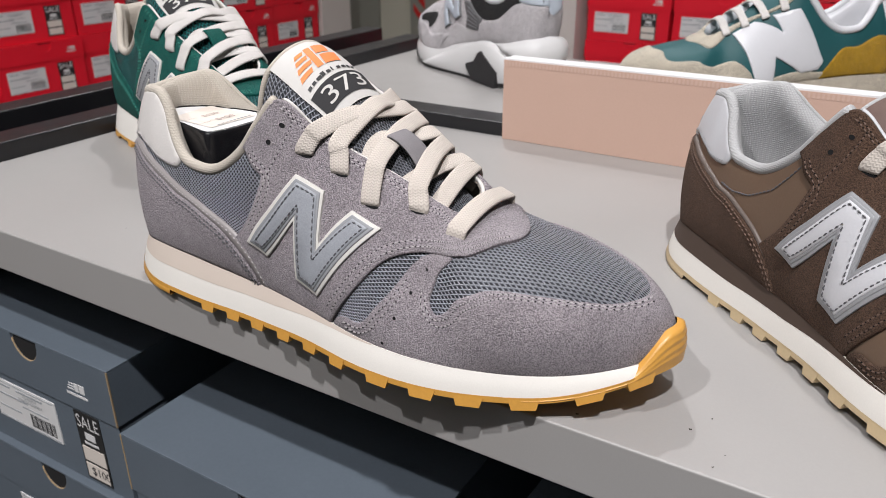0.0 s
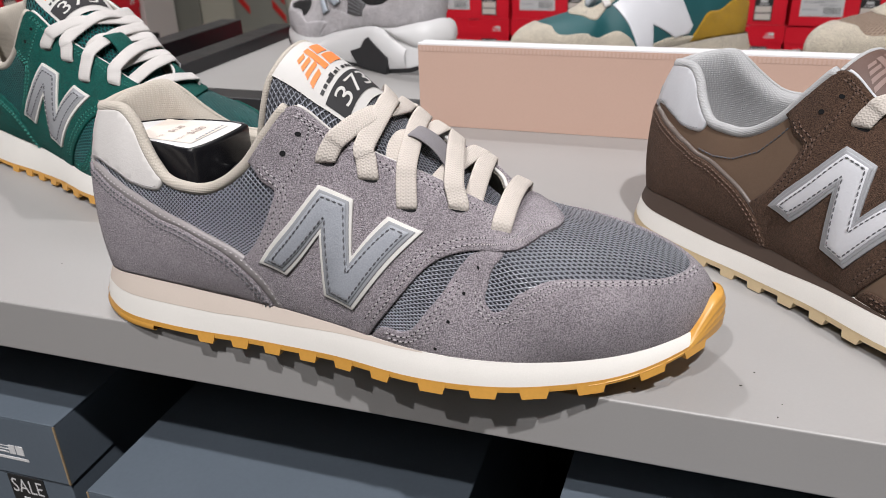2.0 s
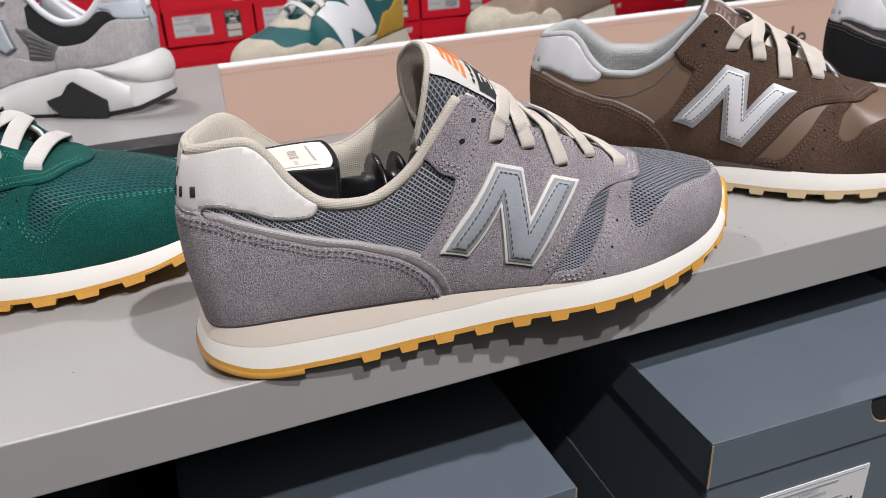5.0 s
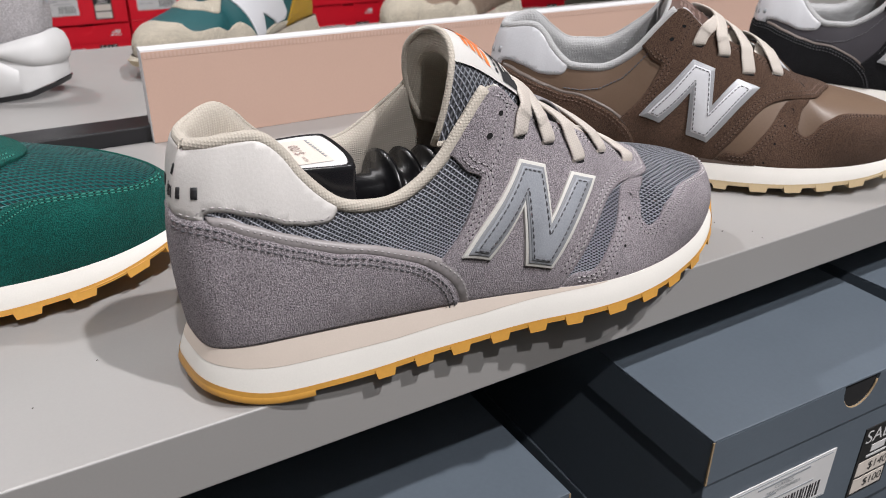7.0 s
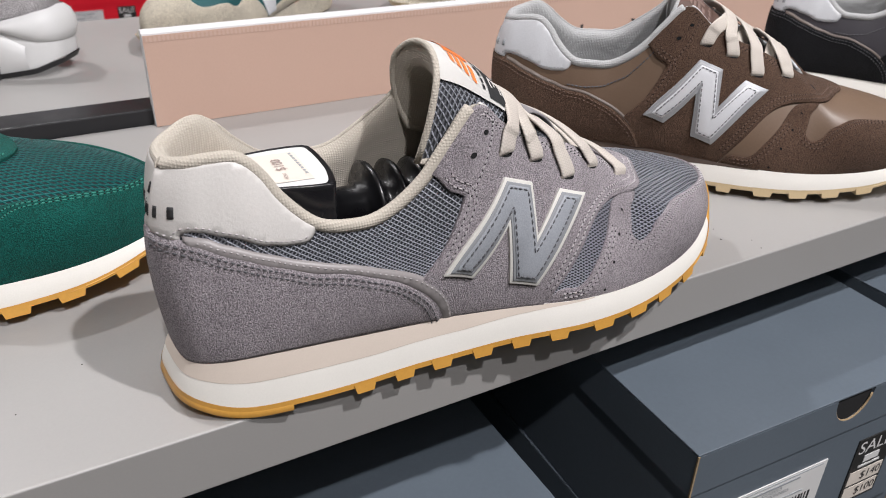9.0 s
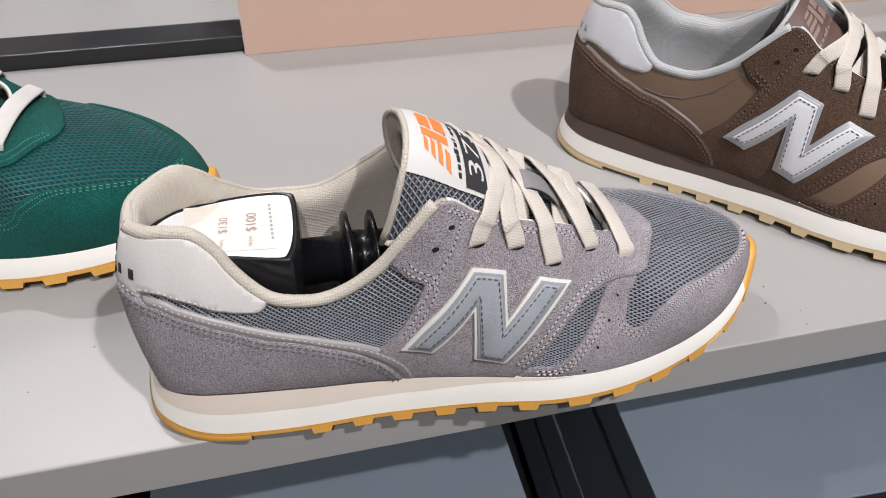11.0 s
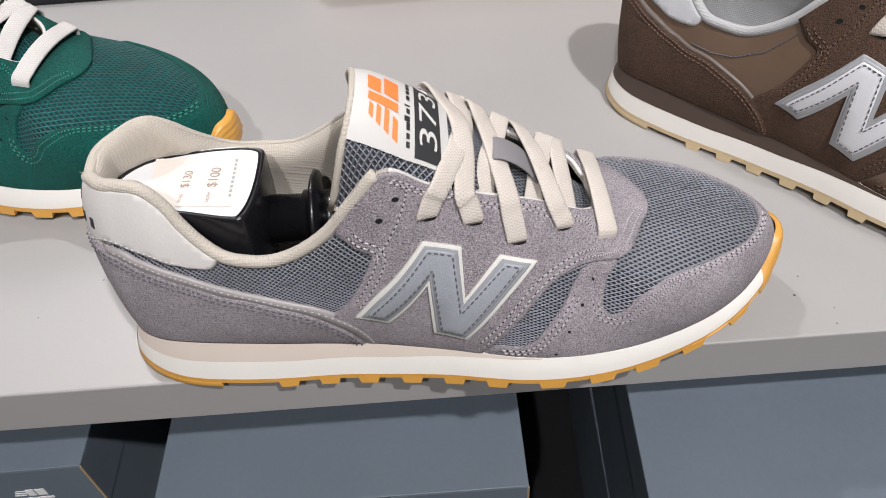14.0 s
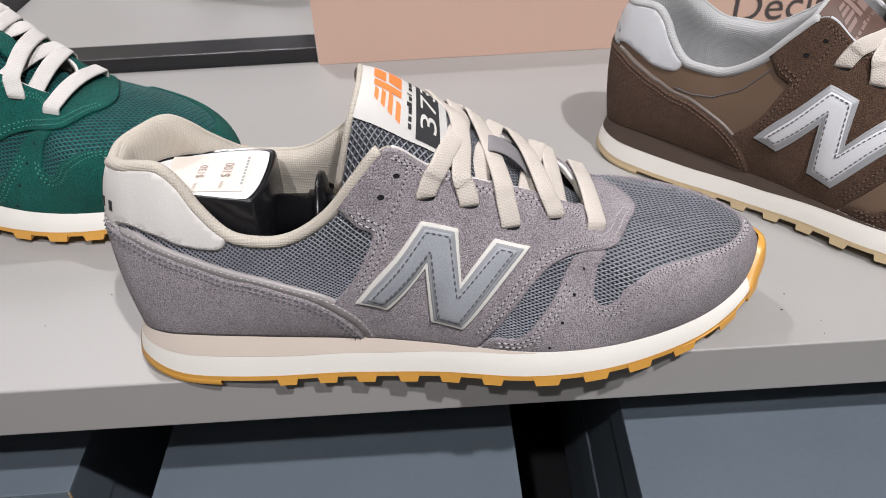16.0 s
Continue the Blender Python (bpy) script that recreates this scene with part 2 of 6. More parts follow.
M = {
    "suede_grey": suede("grey_suede", (0.378, 0.340, 0.366), 0.12),
    "mesh_grey": mesh_fabric("grey_mesh", (0.52, 0.545, 0.62), (0.018, 0.020, 0.028), 0.0017, 0.70, 0.05),
    "tongue_grey": mesh_fabric("grey_tongue_mesh", (0.46, 0.485, 0.555), (0.022, 0.024, 0.032), 0.0015, 0.66, 0.05, 0.065),
    "lining_cream": knit("cream_lining", (0.485, 0.443, 0.382), 0.0010, 0.45),
    "bind_cream": knit("cream_binding", (0.53, 0.485, 0.42), 0.0011, 0.5),
    "leather_white": plain("white_leather", (0.62, 0.60, 0.58), 0.42, 900, 0.05, 0.35, dist=0.0003),
    "eva_white": plain("white_foam", (0.73, 0.71, 0.665), 0.65, 1400, 0.04, 0.12),
    "eva_bright": plain("bright_white_foam", (0.68, 0.68, 0.68), 0.55, 1400, 0.03, 0.1),
    "eva_beige": plain("beige_foam", (0.59, 0.515, 0.45), 0.65, 1400, 0.04, 0.12),
    "gum": plain("gum_rubber", (0.62, 0.32, 0.065), 0.38, 500, 0.08, 0.1),
    "lace_cream": braid("cream_lace", (0.57, 0.52, 0.47)),
    "silver": plain("silver_film", (0.310, 0.329, 0.362), 0.38, 1500, 0.22, 0.6),
    "silver_dark": plain("grey_film", (0.27, 0.282, 0.30), 0.6, 2200, 0.1, 0.2),
    "edge_cream": plain("cream_edge", (0.64, 0.63, 0.595), 0.55, 900, 0.05, 0.1),
    "piping": plain("grey_piping", (0.27, 0.25, 0.25), 0.42, 900, 0.08, 0.15),
    "piping_brown": plain("brown_grey_piping", (0.125, 0.100, 0.088), 0.45, 900, 0.08, 0.15),
    "insole": plain("shaded_insole_cloth", (0.07, 0.07, 0.075), 0.85, 1200, 0.12, 0.3),
    "thread": plain("pale_thread", (0.50, 0.47, 0.485), 0.8, 900, 0.1, 0.0),
    "thread_dark": plain("dark_thread", (0.10, 0.10, 0.11), 0.8, 900, 0.1, 0.0),
    # near-black colour that stands for the shade inside small holes
    "hole": plain("hole_shade", (0.004, 0.004, 0.005), 1.0, 300, 0.1, 0.0),
    "webbing": plain("grey_webbing", (0.20, 0.19, 0.20), 0.8, 1500, 0.12, 0.4),
    "label_white": plain("white_woven_label", (0.56, 0.55, 0.53), 0.75, 2600, 0.06, 0.4),
    "orange": plain("orange_print", (0.90, 0.22, 0.055), 0.6, 1500, 0.08, 0.1),
    "black_cloth": plain("black_woven", (0.022, 0.022, 0.024), 0.8, 2400, 0.3, 0.3),
    "ink": plain("black_ink", (0.02, 0.02, 0.022), 0.6, 800, 0.1, 0.0),
    "plastic": plain("black_plastic", (0.010, 0.010, 0.012), 0.22, 500, 0.1, 0.04),
    "plastic_matt": plain("black_matt_plastic", (0.005, 0.005, 0.006), 0.28, 500, 0.1, 0.08),
    "paper": plain("white_paper", (0.65, 0.65, 0.65), 0.55, 700, 0.03, 0.05),
    "sticker": plain("cream_sticker", (0.68, 0.62, 0.56), 0.5, 700, 0.04, 0.05),
    "ink_pink": plain("pink_print", (0.34, 0.26, 0.24), 0.6, 800, 0.1, 0.0),
    "shelf": plain("warm_grey_lacquer", (0.322, 0.314, 0.306), 0.38, 900, 0.03, 0.03, large=8),
    "black_metal": plain("black_powder_coat", (0.010, 0.010, 0.012), 0.35, 1200, 0.12, 0.12),
    "card": plain("slate_blue_card", (0.104, 0.129, 0.157), 0.55, 400, 0.07, 0.06, large=14),
    "card_edge": plain("raw_card_edge", (0.30, 0.22, 0.13), 0.9, 600, 0.2, 0.3),
    "card_red": plain("red_card", (0.74, 0.010, 0.028), 0.42, 400, 0.07, 0.05, large=14),
    "dark": plain("dark_board", (0.007, 0.007, 0.009), 0.6, 300, 0.15, 0.05),
    "peach": plain("peach_board", (0.52, 0.355, 0.285), 0.6, 600, 0.03, 0.05, large=6),
    "wall": plain("pale_wall", (0.62, 0.60, 0.50), 0.7, 200, 0.04, 0.05, large=3),
    "floor": plain("floor_vinyl", (0.06, 0.058, 0.056), 0.4, 60, 0.1, 0.05, large=3),
    "ceiling": plain("ceiling_paint", (0.7, 0.7, 0.7), 0.8, 60, 0.04, 0.05, large=2),
    "suede_brown": suede("brown_suede", (0.112, 0.067, 0.046), 0.03),
    "leather_tan": plain("tan_leather", (0.150, 0.098, 0.066), 0.5, 900, 0.08, 0.25, dist=0.0003),
    "lining_grey": knit("grey_lining", (0.43, 0.435, 0.44), 0.0011),
    "bind_grey": knit("grey_binding", (0.46, 0.465, 0.47), 0.0011, 0.5),
    "leather_pale": plain("pale_grey_leather", (0.54, 0.55, 0.575), 0.38, 900, 0.05, 0.3, dist=0.0003),
    "leather_n": plain("bright_white_leather", (0.62, 0.63, 0.66), 0.35, 900, 0.04, 0.3, dist=0.0003),
    "film_mid": plain("grey_reflective_film", (0.36, 0.37, 0.39), 0.4, 1800, 0.12, 0.3, metal=0.2),
    "thread_tan": plain("tan_thread", (0.165, 0.108, 0.082), 0.8, 900, 0.1, 0.0),
    "foam_brown": plain("brown_foam", (0.060, 0.040, 0.030), 0.7, 1400, 0.08, 0.1),
    "rubber_sand": plain("sand_rubber", (0.55, 0.43, 0.26), 0.45, 500, 0.06, 0.1),
    "mesh_brown": mesh_fabric("brown_mesh", (0.24, 0.17, 0.12), (0.05, 0.033, 0.024), 0.0020),
    "label_brown": plain("brown_leather_label", (0.10, 0.058, 0.046), 0.6, 1600, 0.1, 0.3),
    "label_brown_mark": plain("pale_brown_mark", (0.22, 0.15, 0.13), 0.6, 1600, 0.1, 0.2),
    "suede_green": suede("green_suede", (0.004, 0.100, 0.082), 0.03),
    "mesh_green": mesh_fabric("green_mesh", (0.012, 0.190, 0.185), (0.001, 0.014, 0.016), 0.0021, 0.5, 0.0),
    "thread_green": plain("green_thread", (0.04, 0.24, 0.19), 0.8, 900, 0.1, 0.0),
    "suede_black": suede("black_suede", (0.008, 0.008, 0.010), 0.02),
    "leather_black": plain("charcoal_leather", (0.045, 0.042, 0.050), 0.5, 900, 0.1, 0.25),
    "suede_pale": suede("pale_grey_suede", (0.62, 0.59, 0.61), 0.1),
    "mesh_black": mesh_fabric("black_mesh", (0.022, 0.022, 0.024), (0.006, 0.006, 0.006), 0.002, 0.2),
    "tpu": plain("dark_grey_moulding", (0.13, 0.13, 0.135), 0.5, 600, 0.1, 0.15),
    "blue_grey": plain("blue_grey_leather", (0.42, 0.47, 0.53), 0.45, 900, 0.05, 0.2),
    "teal": plain("teal_nylon", (0.010, 0.078, 0.086), 0.55, 1600, 0.08, 0.25),
    "suede_cream": suede("cream_suede", (0.64, 0.57, 0.46), 0.15),
    "suede_yellow": suede("ochre_suede", (0.52, 0.30, 0.015), 0.1),
    "lace_white": braid("white_lace", (0.58, 0.56, 0.54)),
    "mesh_tan": mesh_fabric("tan_mesh", (0.42, 0.32, 0.24), (0.22, 0.15, 0.11)),
    "rubber_black": plain("black_rubber", (0.02, 0.02, 0.022), 0.5, 600, 0.1, 0.1),
    "bar_grey": plain("grey_print", (0.30, 0.32, 0.34), 0.6, 800, 0.05, 0.0),
    "sign_white": plain("white_foam_board", (0.70, 0.70, 0.71), 0.6, 900, 0.03, 0.04),
    "sign_stripe": plain("pale_peach_print", (0.55, 0.39, 0.32), 0.6, 900, 0.03, 0.04),
    "sign_ink": plain("dark_brown_ink", (0.055, 0.045, 0.045), 0.6, 900, 0.06, 0.0),
    "pillar": plain("pale_pink_wall", (0.60, 0.55, 0.52), 0.6, 200, 0.03, 0.04, large=3),
    "olive": plain("olive_grey_panel", (0.30, 0.30, 0.26), 0.6, 200, 0.05, 0.04, large=3),
    "red_paint": plain("red_lacquer", (0.60, 0.03, 0.025), 0.5, 300, 0.05, 0.03),
    "sticker_dark": plain("black_sticker", (0.020, 0.020, 0.020), 0.5, 600, 0.15, 0.03),
    "dust": plain("dark_dust", (0.05, 0.045, 0.04), 0.9, 300, 0.1, 0.0),
}

# ---- mesh helpers ----
def mesh_from(name, verts, faces, material, smooth=True, uvs=None):
    me = bpy.data.meshes.new(name)
    me.from_pydata([tuple(map(float, v)) for v in verts], [], [tuple(map(int, f)) for f in faces])
    for mt in (material if isinstance(material, (list, tuple)) else [material]):
        me.materials.append(mt)
    if uvs is not None:
        layer = me.uv_layers.new(name="map")
        idx = np.empty(len(me.loops), int)
        me.loops.foreach_get("vertex_index", idx)
        layer.data.foreach_set("uv", np.asarray(uvs, float)[idx].ravel())
    if smooth:
        me.polygons.foreach_set("use_smooth", [True] * len(me.polygons))
    me.update()
    return me


def put(name, me, parent=None, label=""):
    ob = new(name, me)
    if parent is not None:
        ob.parent = parent
    return tagged(ob, label)


def part(name, bm, material, parent, label="", smooth=False):
    """Links a bmesh as one mesh object under a thing or a part."""
    me = bpy.data.meshes.new(name)
    bm.to_mesh(me)
    bm.free()
    me.materials.append(material)
    if smooth:
        me.polygons.foreach_set("use_smooth", [True] * len(me.polygons))
    return put(name, me, parent, label)


def grid_faces(n, m, wrap=False, flip=False):
    f = []
    for i in range(n if wrap else n - 1):
        k = (i + 1) % n
        for j in range(m - 1):
            q = (i * m + j, k * m + j, k * m + j + 1, i * m + j + 1)
            f.append(q[::-1] if flip else q)
    return f


def sheet(name, P, material, parent, label="", wrap=False, flip=False, uvs=None):
    n, m = P.shape[:2]
    return put(name, mesh_from(name, P.reshape(-1, 3), grid_faces(n, m, wrap, flip), material, True, uvs), parent, label)


def block(x0, y0, z0, x1, y1, z1, bevel=0.0, seg=2):
    bm = bmesh.new()
    bmesh.ops.create_cube(bm, size=1)
    for v in bm.verts:
        v.co = Vector(((x0 + x1) / 2 + v.co.x * (x1 - x0), (y0 + y1) / 2 + v.co.y * (y1 - y0), (z0 + z1) / 2 + v.co.z * (z1 - z0)))
    if bevel:
        bmesh.ops.bevel(bm, geom=list(bm.edges), offset=bevel, segments=seg, affect="EDGES", profile=0.5)
    return bm


def thing(name, label, category, m=None, group=""):
    ob = new(name)
    ob.empty_display_size = 0.02
    if m is not None:
        ob.matrix_basis = m
    return tagged(ob, label, category, group)


def solid(name, bm, material, label, category="", kind="", smooth=False):
    me = bpy.data.meshes.new(name)
    bm.to_mesh(me)
    bm.free()
    me.materials.append(material)
    if smooth:
        me.polygons.foreach_set("use_smooth", [True] * len(me.polygons))
    return tagged(new(name, me), label, category, "", kind)

def curve(pts, n, closed=False):
    """Centripetal-free Catmull-Rom through pts, n samples."""
    p = np.array(pts, float)
    m = len(p)
    if closed:
        p = np.vstack([p[-1], p, p[0], p[1]])
        k = m
    else:
        p = np.vstack([2 * p[0] - p[1], p, 2 * p[-1] - p[-2]])
        k = m - 1
    u = np.linspace(0, k, n, endpoint=not closed)
    i = np.minimum(u.astype(int), k - 1)
    f = (u - i)[:, None]
    a, b, c, d = p[i], p[i + 1], p[i + 2], p[i + 3]
    return 0.5 * (2 * b + (c - a) * f + (2 * a - 5 * b + 4 * c - d) * f ** 2 + (3 * b - 3 * c + d - a) * f ** 3)


def smooth_table(xs, rows, q):
    """Monotone-ish cubic through table rows at xs, sampled at q."""
    xs, rows, q = np.array(xs, float), np.array(rows, float), np.asarray(q, float)
    if rows.ndim == 1:
        rows = rows[:, None]
    h = np.diff(xs)[:, None]
    sl = np.diff(rows, axis=0) / h
    m = np.vstack([sl[:1], (sl[:-1] * h[1:] + sl[1:] * h[:-1]) / (h[1:] + h[:-1]), sl[-1:]])
    i = np.clip(np.searchsorted(xs, q, side="right") - 1, 0, len(xs) - 2)
    d = (xs[i + 1] - xs[i])[:, None]
    t = ((np.clip(q, xs[0], xs[-1]) - xs[i])[:, None]) / d
    return ((1 + 2 * t) * (1 - t) ** 2 * rows[i] + t * (1 - t) ** 2 * d * m[i] + t * t * (3 - 2 * t) * rows[i + 1] + t * t * (t - 1) * d * m[i + 1])


# plan of the sole: from the heel along the outer side to the toe, then back along the inner side
SOLE = [(-0.0012, 0.000), (0.0027, -0.0165), (0.0161, -0.0265), (0.0371, -0.0315), (0.0667, -0.0338), (0.1015, -0.0347), (0.1398, -0.0396), (0.1783, -0.0463), (0.2098, -0.0458), (0.2393, -0.0391), (0.2661, -0.0279), (0.2857, -0.0123),
        (0.2975, 0.0065), (0.2901, 0.024), (0.272, 0.039), (0.240, 0.0475), (0.205, 0.0475), (0.165, 0.041), (0.125, 0.034), (0.085, 0.033), (0.045, 0.033), (0.0155, 0.0280), (0.0005, 0.0145)]
SEAM_X = (0, 0.03, 0.06, 0.10, 0.14, 0.17, 0.20, 0.23, 0.26, 0.297)
SEAM_Z = (0.0226, 0.0254, 0.0254, 0.0230, 0.0206, 0.0187, 0.0178, 0.0180, 0.0195, 0.0239)
# outer half of the opening: position along the sole and place
WALL_PLACE = [(0, 0.0045, -0.0016, 0.1),
              (0.006, 0.0111, -0.008, 0.1014),
              (0.016, 0.0202, -0.012, 0.1031),
              (0.03, 0.0317, -0.0153, 0.1026),
              (0.04, 0.039, -0.0177, 0.096),
              (0.048, 0.0439, -0.0205, 0.089),
              (0.06, 0.0564, -0.0259, 0.0777),
              (0.073, 0.0704, -0.0287, 0.0748),
              (0.089, 0.0859, -0.0289, 0.0765),
              (0.105, 0.1026, -0.0287, 0.0876),
              (0.117, 0.1137, -0.028, 0.101),
              (0.127, 0.1243, -0.0266, 0.1126),
              (0.146, 0.142, -0.0222, 0.102),
              (0.164, 0.16, -0.0185, 0.0925),
              (0.184, 0.18, -0.015, 0.084),
              (0.205, 0.197, -0.0130, 0.0755),
              (0.24, 0.2055, -0.0085, 0.0705),
              (0.297, 0.208, 0, 0.0680)]
# inner half of the opening as far as the eyestay; from there on it mirrors the outer half
INNER_PLACE = [(0, 0.0045, -0.0016, 0.1),
               (0.006, 0.0041, 0.0096, 0.1015),
               (0.016, 0.0135, 0.0194, 0.1049),
               (0.03, 0.0259, 0.0249, 0.1068),
               (0.04, 0.0344, 0.0273, 0.1015),
               (0.048, 0.0408, 0.0298, 0.095),
               (0.06, 0.0549, 0.0348, 0.0841),
               (0.073, 0.0703, 0.0358, 0.0816),
               (0.089, 0.0868, 0.0344, 0.083),
               (0.105, 0.1032, 0.0314, 0.0933),
               (0.117, 0.1145, 0.0281, 0.103),
               (0.127, 0.1239, 0.025, 0.1139)] + [(a, x, k - y, z + 0.4 * k) for (a, x, y, z), k in zip(WALL_PLACE[12:], (0.0075, 0.0085, 0.006, 0.006, 0.003, 0))]
# how the wall bulges there: up, out, out at top, down at top
WALL_BULGE = [(0.022, 0.004, 0.012, 0.02), (0.022, 0.004, 0.011, 0.02), (0.022, 0.004, 0.009, 0.02), (0.022, 0.0045, 0.008, 0.02), (0.02, 0.005, 0.007, 0.018), (0.018, 0.0055, 0.006, 0.016),
              (0.016, 0.006, 0.0045, 0.014), (0.015, 0.007, 0.004, 0.012), (0.016, 0.008, 0.004, 0.012), (0.02, 0.009, 0.0035, 0.012), (0.026, 0.009, 0.0025, 0.012), (0.028, 0.0085, 0.002, 0.012),
              (0.028, 0.007, 0.0035, 0.01), (0.026, 0.005, 0.0075, 0.008), (0.022, 0.0025, 0.013, 0.009), (0.018, 0.0008, 0.0137, 0.0092), (0.0245, 0.0105, 0.034, 0.0145), (0.0335, 0.0035, 0.0450, 0.0130)]
WALL = [p + b for p, b in zip(WALL_PLACE, WALL_BULGE)]
INNER = [p + b for p, b in zip(INNER_PLACE, WALL_BULGE)]


class Last:
    """The upper as a surface at(s, v): s round the sole (0 heel, 0.5 toe, 1 heel), v from the sole's seam (0) to the opening (1)."""
    def __init__(self, sole=SOLE, seam=(SEAM_X, SEAM_Z), wall=WALL, inner=INNER, heel=0.0):
        self.heel = heel
        n = 4001
        loop = curve(sole, n - 1, closed=True)
        loop = np.vstack([loop, loop[:1]])
        toe = int(np.argmax(loop[:, 0]))
        d = np.r_[0, np.cumsum(np.linalg.norm(np.diff(loop, axis=0), axis=1))]
        s = np.where(np.arange(n) <= toe, 0.5 * d / d[toe], 0.5 + 0.5 * (d - d[toe]) / (d[-1] - d[toe]))
        self.girth = d[-1]
        q = np.linspace(0, 1, 2001)
        self.loop = np.stack([np.interp(q, s, loop[:, k]) for k in (0, 1)], 1)
        t = np.roll(self.loop[:-1], -1, 0) - np.roll(self.loop[:-1], 1, 0)
        t = np.vstack([t, t[:1]])
        t /= np.linalg.norm(t, axis=1)[:, None]
        nrm = np.stack([t[:, 1], -t[:, 0]], 1)
        # heel -> outer side runs with the outside on the right hand
        if nrm[0, 0] > 0:
            nrm = -nrm
        self.q, self.n = q, nrm
        self.seam_x, self.seam_z = seam
        z = smooth_table(*seam, self.loop[:, 0])[:, 0]
        inset = np.interp(self.loop[:, 0], (0.05, 0.20), (0.0056, 0.0036))[:, None]
        p0 = np.c_[self.loop - nrm * inset, z]
        half = q <= 0.5
        w = np.array(wall)
        out = []
        sx = self.loop[:, 0]
        row = smooth_table(w[:, 0], w[:, 1:], sx)
        w = np.array(inner)
        row[~half] = smooth_table(w[:, 0], w[:, 1:], sx)[~half]
        p1 = row[:, :3]
        up, bo, co, cd = row[:, 3:].T
        nn = np.c_[nrm, np.zeros(len(nrm))]
        zz = np.array([0, 0, 1.0])
        c1 = p0 + nn * bo[:, None] + zz * up[:, None]
        c2 = p1 + nn * co[:, None] - zz * cd[:, None]
        self.b = [self.pull(a) for a in (p0, c1, c2, p1)]
        self.loop = self.pull(np.c_[self.loop, np.full(len(self.loop), 0.02)])[:, :2]

    def pull(self, p):
        """The heel leans in towards the top."""
        k = np.clip(1 - p[:, 0] / 0.10, 0, 1.1) ** 1.4
        p = p.copy()
        p[:, 0] += k * (0.0034 + self.heel + 0.0046 * np.clip((p[:, 2] - 0.03) / 0.07, 0, 1))
        return p

    def ctrl(self, s):
        s = np.asarray(s, float) % 1.0
        f = s * 2000
        i = np.minimum(f.astype(int), 1999)
        f = (f - i)[..., None]
        return [a[i] * (1 - f) + a[i + 1] * f for a in self.b]

    def edge(self, s):
        s = np.asarray(s, float) % 1.0
        return np.stack([np.interp(s, self.q, self.loop[:, 0]), np.interp(s, self.q, self.loop[:, 1])], -1), np.stack([np.interp(s, self.q, self.n[:, 0]), np.interp(s, self.q, self.n[:, 1])], -1)

    def at(self, s, v):
        a, b, c, d = self.ctrl(s)
        v = np.asarray(v, float)[..., None]
        return a * (1 - v) ** 3 + 3 * b * v * (1 - v) ** 2 + 3 * c * v * v * (1 - v) + d * v ** 3

    def normal(self, s, v):
        s, v = np.asarray(s, float), np.asarray(v, float)
        e = 1e-3
        du = self.at(s + e, v) - self.at(s - e, v)
        dv = self.at(s, np.minimum(v + e, 1)) - self.at(s, np.maximum(v - e, 0))
        n = np.cross(du, dv)
        n /= np.linalg.norm(n, axis=-1)[..., None] + 1e-12
        return n

    def skin(self, s, v, lift=0.0):
        return self.at(s, v) + self.normal(s, v) * np.asarray(lift)[..., None]

# ---- a low running shoe: heel at x = 0, toe at x = 0.297, outer side to -y, ground at z = 0 ----
from mathutils.geometry import delaunay_2d_cdt


def sole_band(L, lo, hi, out_lo, out_hi, n=300, steps=6, belly=0.0, span_s=None):
    """Band round the sole between two heights given by functions of x."""
    s = np.arange(n) / n if span_s is None else np.linspace(span_s[0], span_s[1], n)
    p, nr = L.edge(s)
    rows = []
    for k in range(steps):
        f = k / (steps - 1)
        z = lo(p[:, 0]) * (1 - f) + hi(p[:, 0]) * f
        o = out_lo * (1 - f) + out_hi * f + belly * math.sin(math.pi * f)
        rows.append(np.c_[p + nr * np.reshape(o, (-1, 1)), z])
    return np.stack(rows, 1)


def table_fn(xs, zs):
    return lambda x: smooth_table(xs, zs, x)[:, 0]


class Skin:
    """The upper unrolled: a along the girth, b up the wall, both in metres."""
    def __init__(self, L):
        self.L = L
        s = np.linspace(-0.5, 1.5, 801)
        v = np.linspace(0, 1, 40)
        P = L.at(*np.meshgrid(s, v, indexing="ij"))
        self.s, self.h = s, np.linalg.norm(np.diff(P, axis=1), axis=2).sum(1)
        self.k = L.girth * 0.92

    def ab(self, sv):
        sv = np.asarray(sv, float)
        return np.c_[sv[:, 0] * self.k, sv[:, 1] * np.interp(sv[:, 0], self.s, self.h)]

    def sv(self, ab):
        s = ab[:, 0] / self.k
        return s, np.clip(ab[:, 1] / np.interp(s, self.s, self.h), 0, 1)

    def place(self, ab, lift):
        s, v = self.sv(ab)
        return self.L.skin(s, v, np.broadcast_to(np.asarray(lift, float), s.shape))


def resample(p, step, closed=False):
    p = np.asarray(p, float)
    if closed:
        p = np.vstack([p, p[:1]])
    d = np.r_[0, np.cumsum(np.linalg.norm(np.diff(p, axis=0), axis=1))]
    n = max(2, int(round(d[-1] / step)) + 1)
    q = np.linspace(0, d[-1], n)
    out = np.stack([np.interp(q, d, p[:, k]) for k in range(p.shape[1])], 1)
    return out[:-1] if closed else out


def keep_corners(p, step):
    """Resample a closed polygon but keep each of its corners."""
    p = np.asarray(p, float)
    out = []
    for a, b in zip(p, np.roll(p, -1, 0)):
        n = max(1, int(np.linalg.norm(b - a) / step))
        out += [a + (b - a) * i / n for i in range(n)]
    return np.array(out)


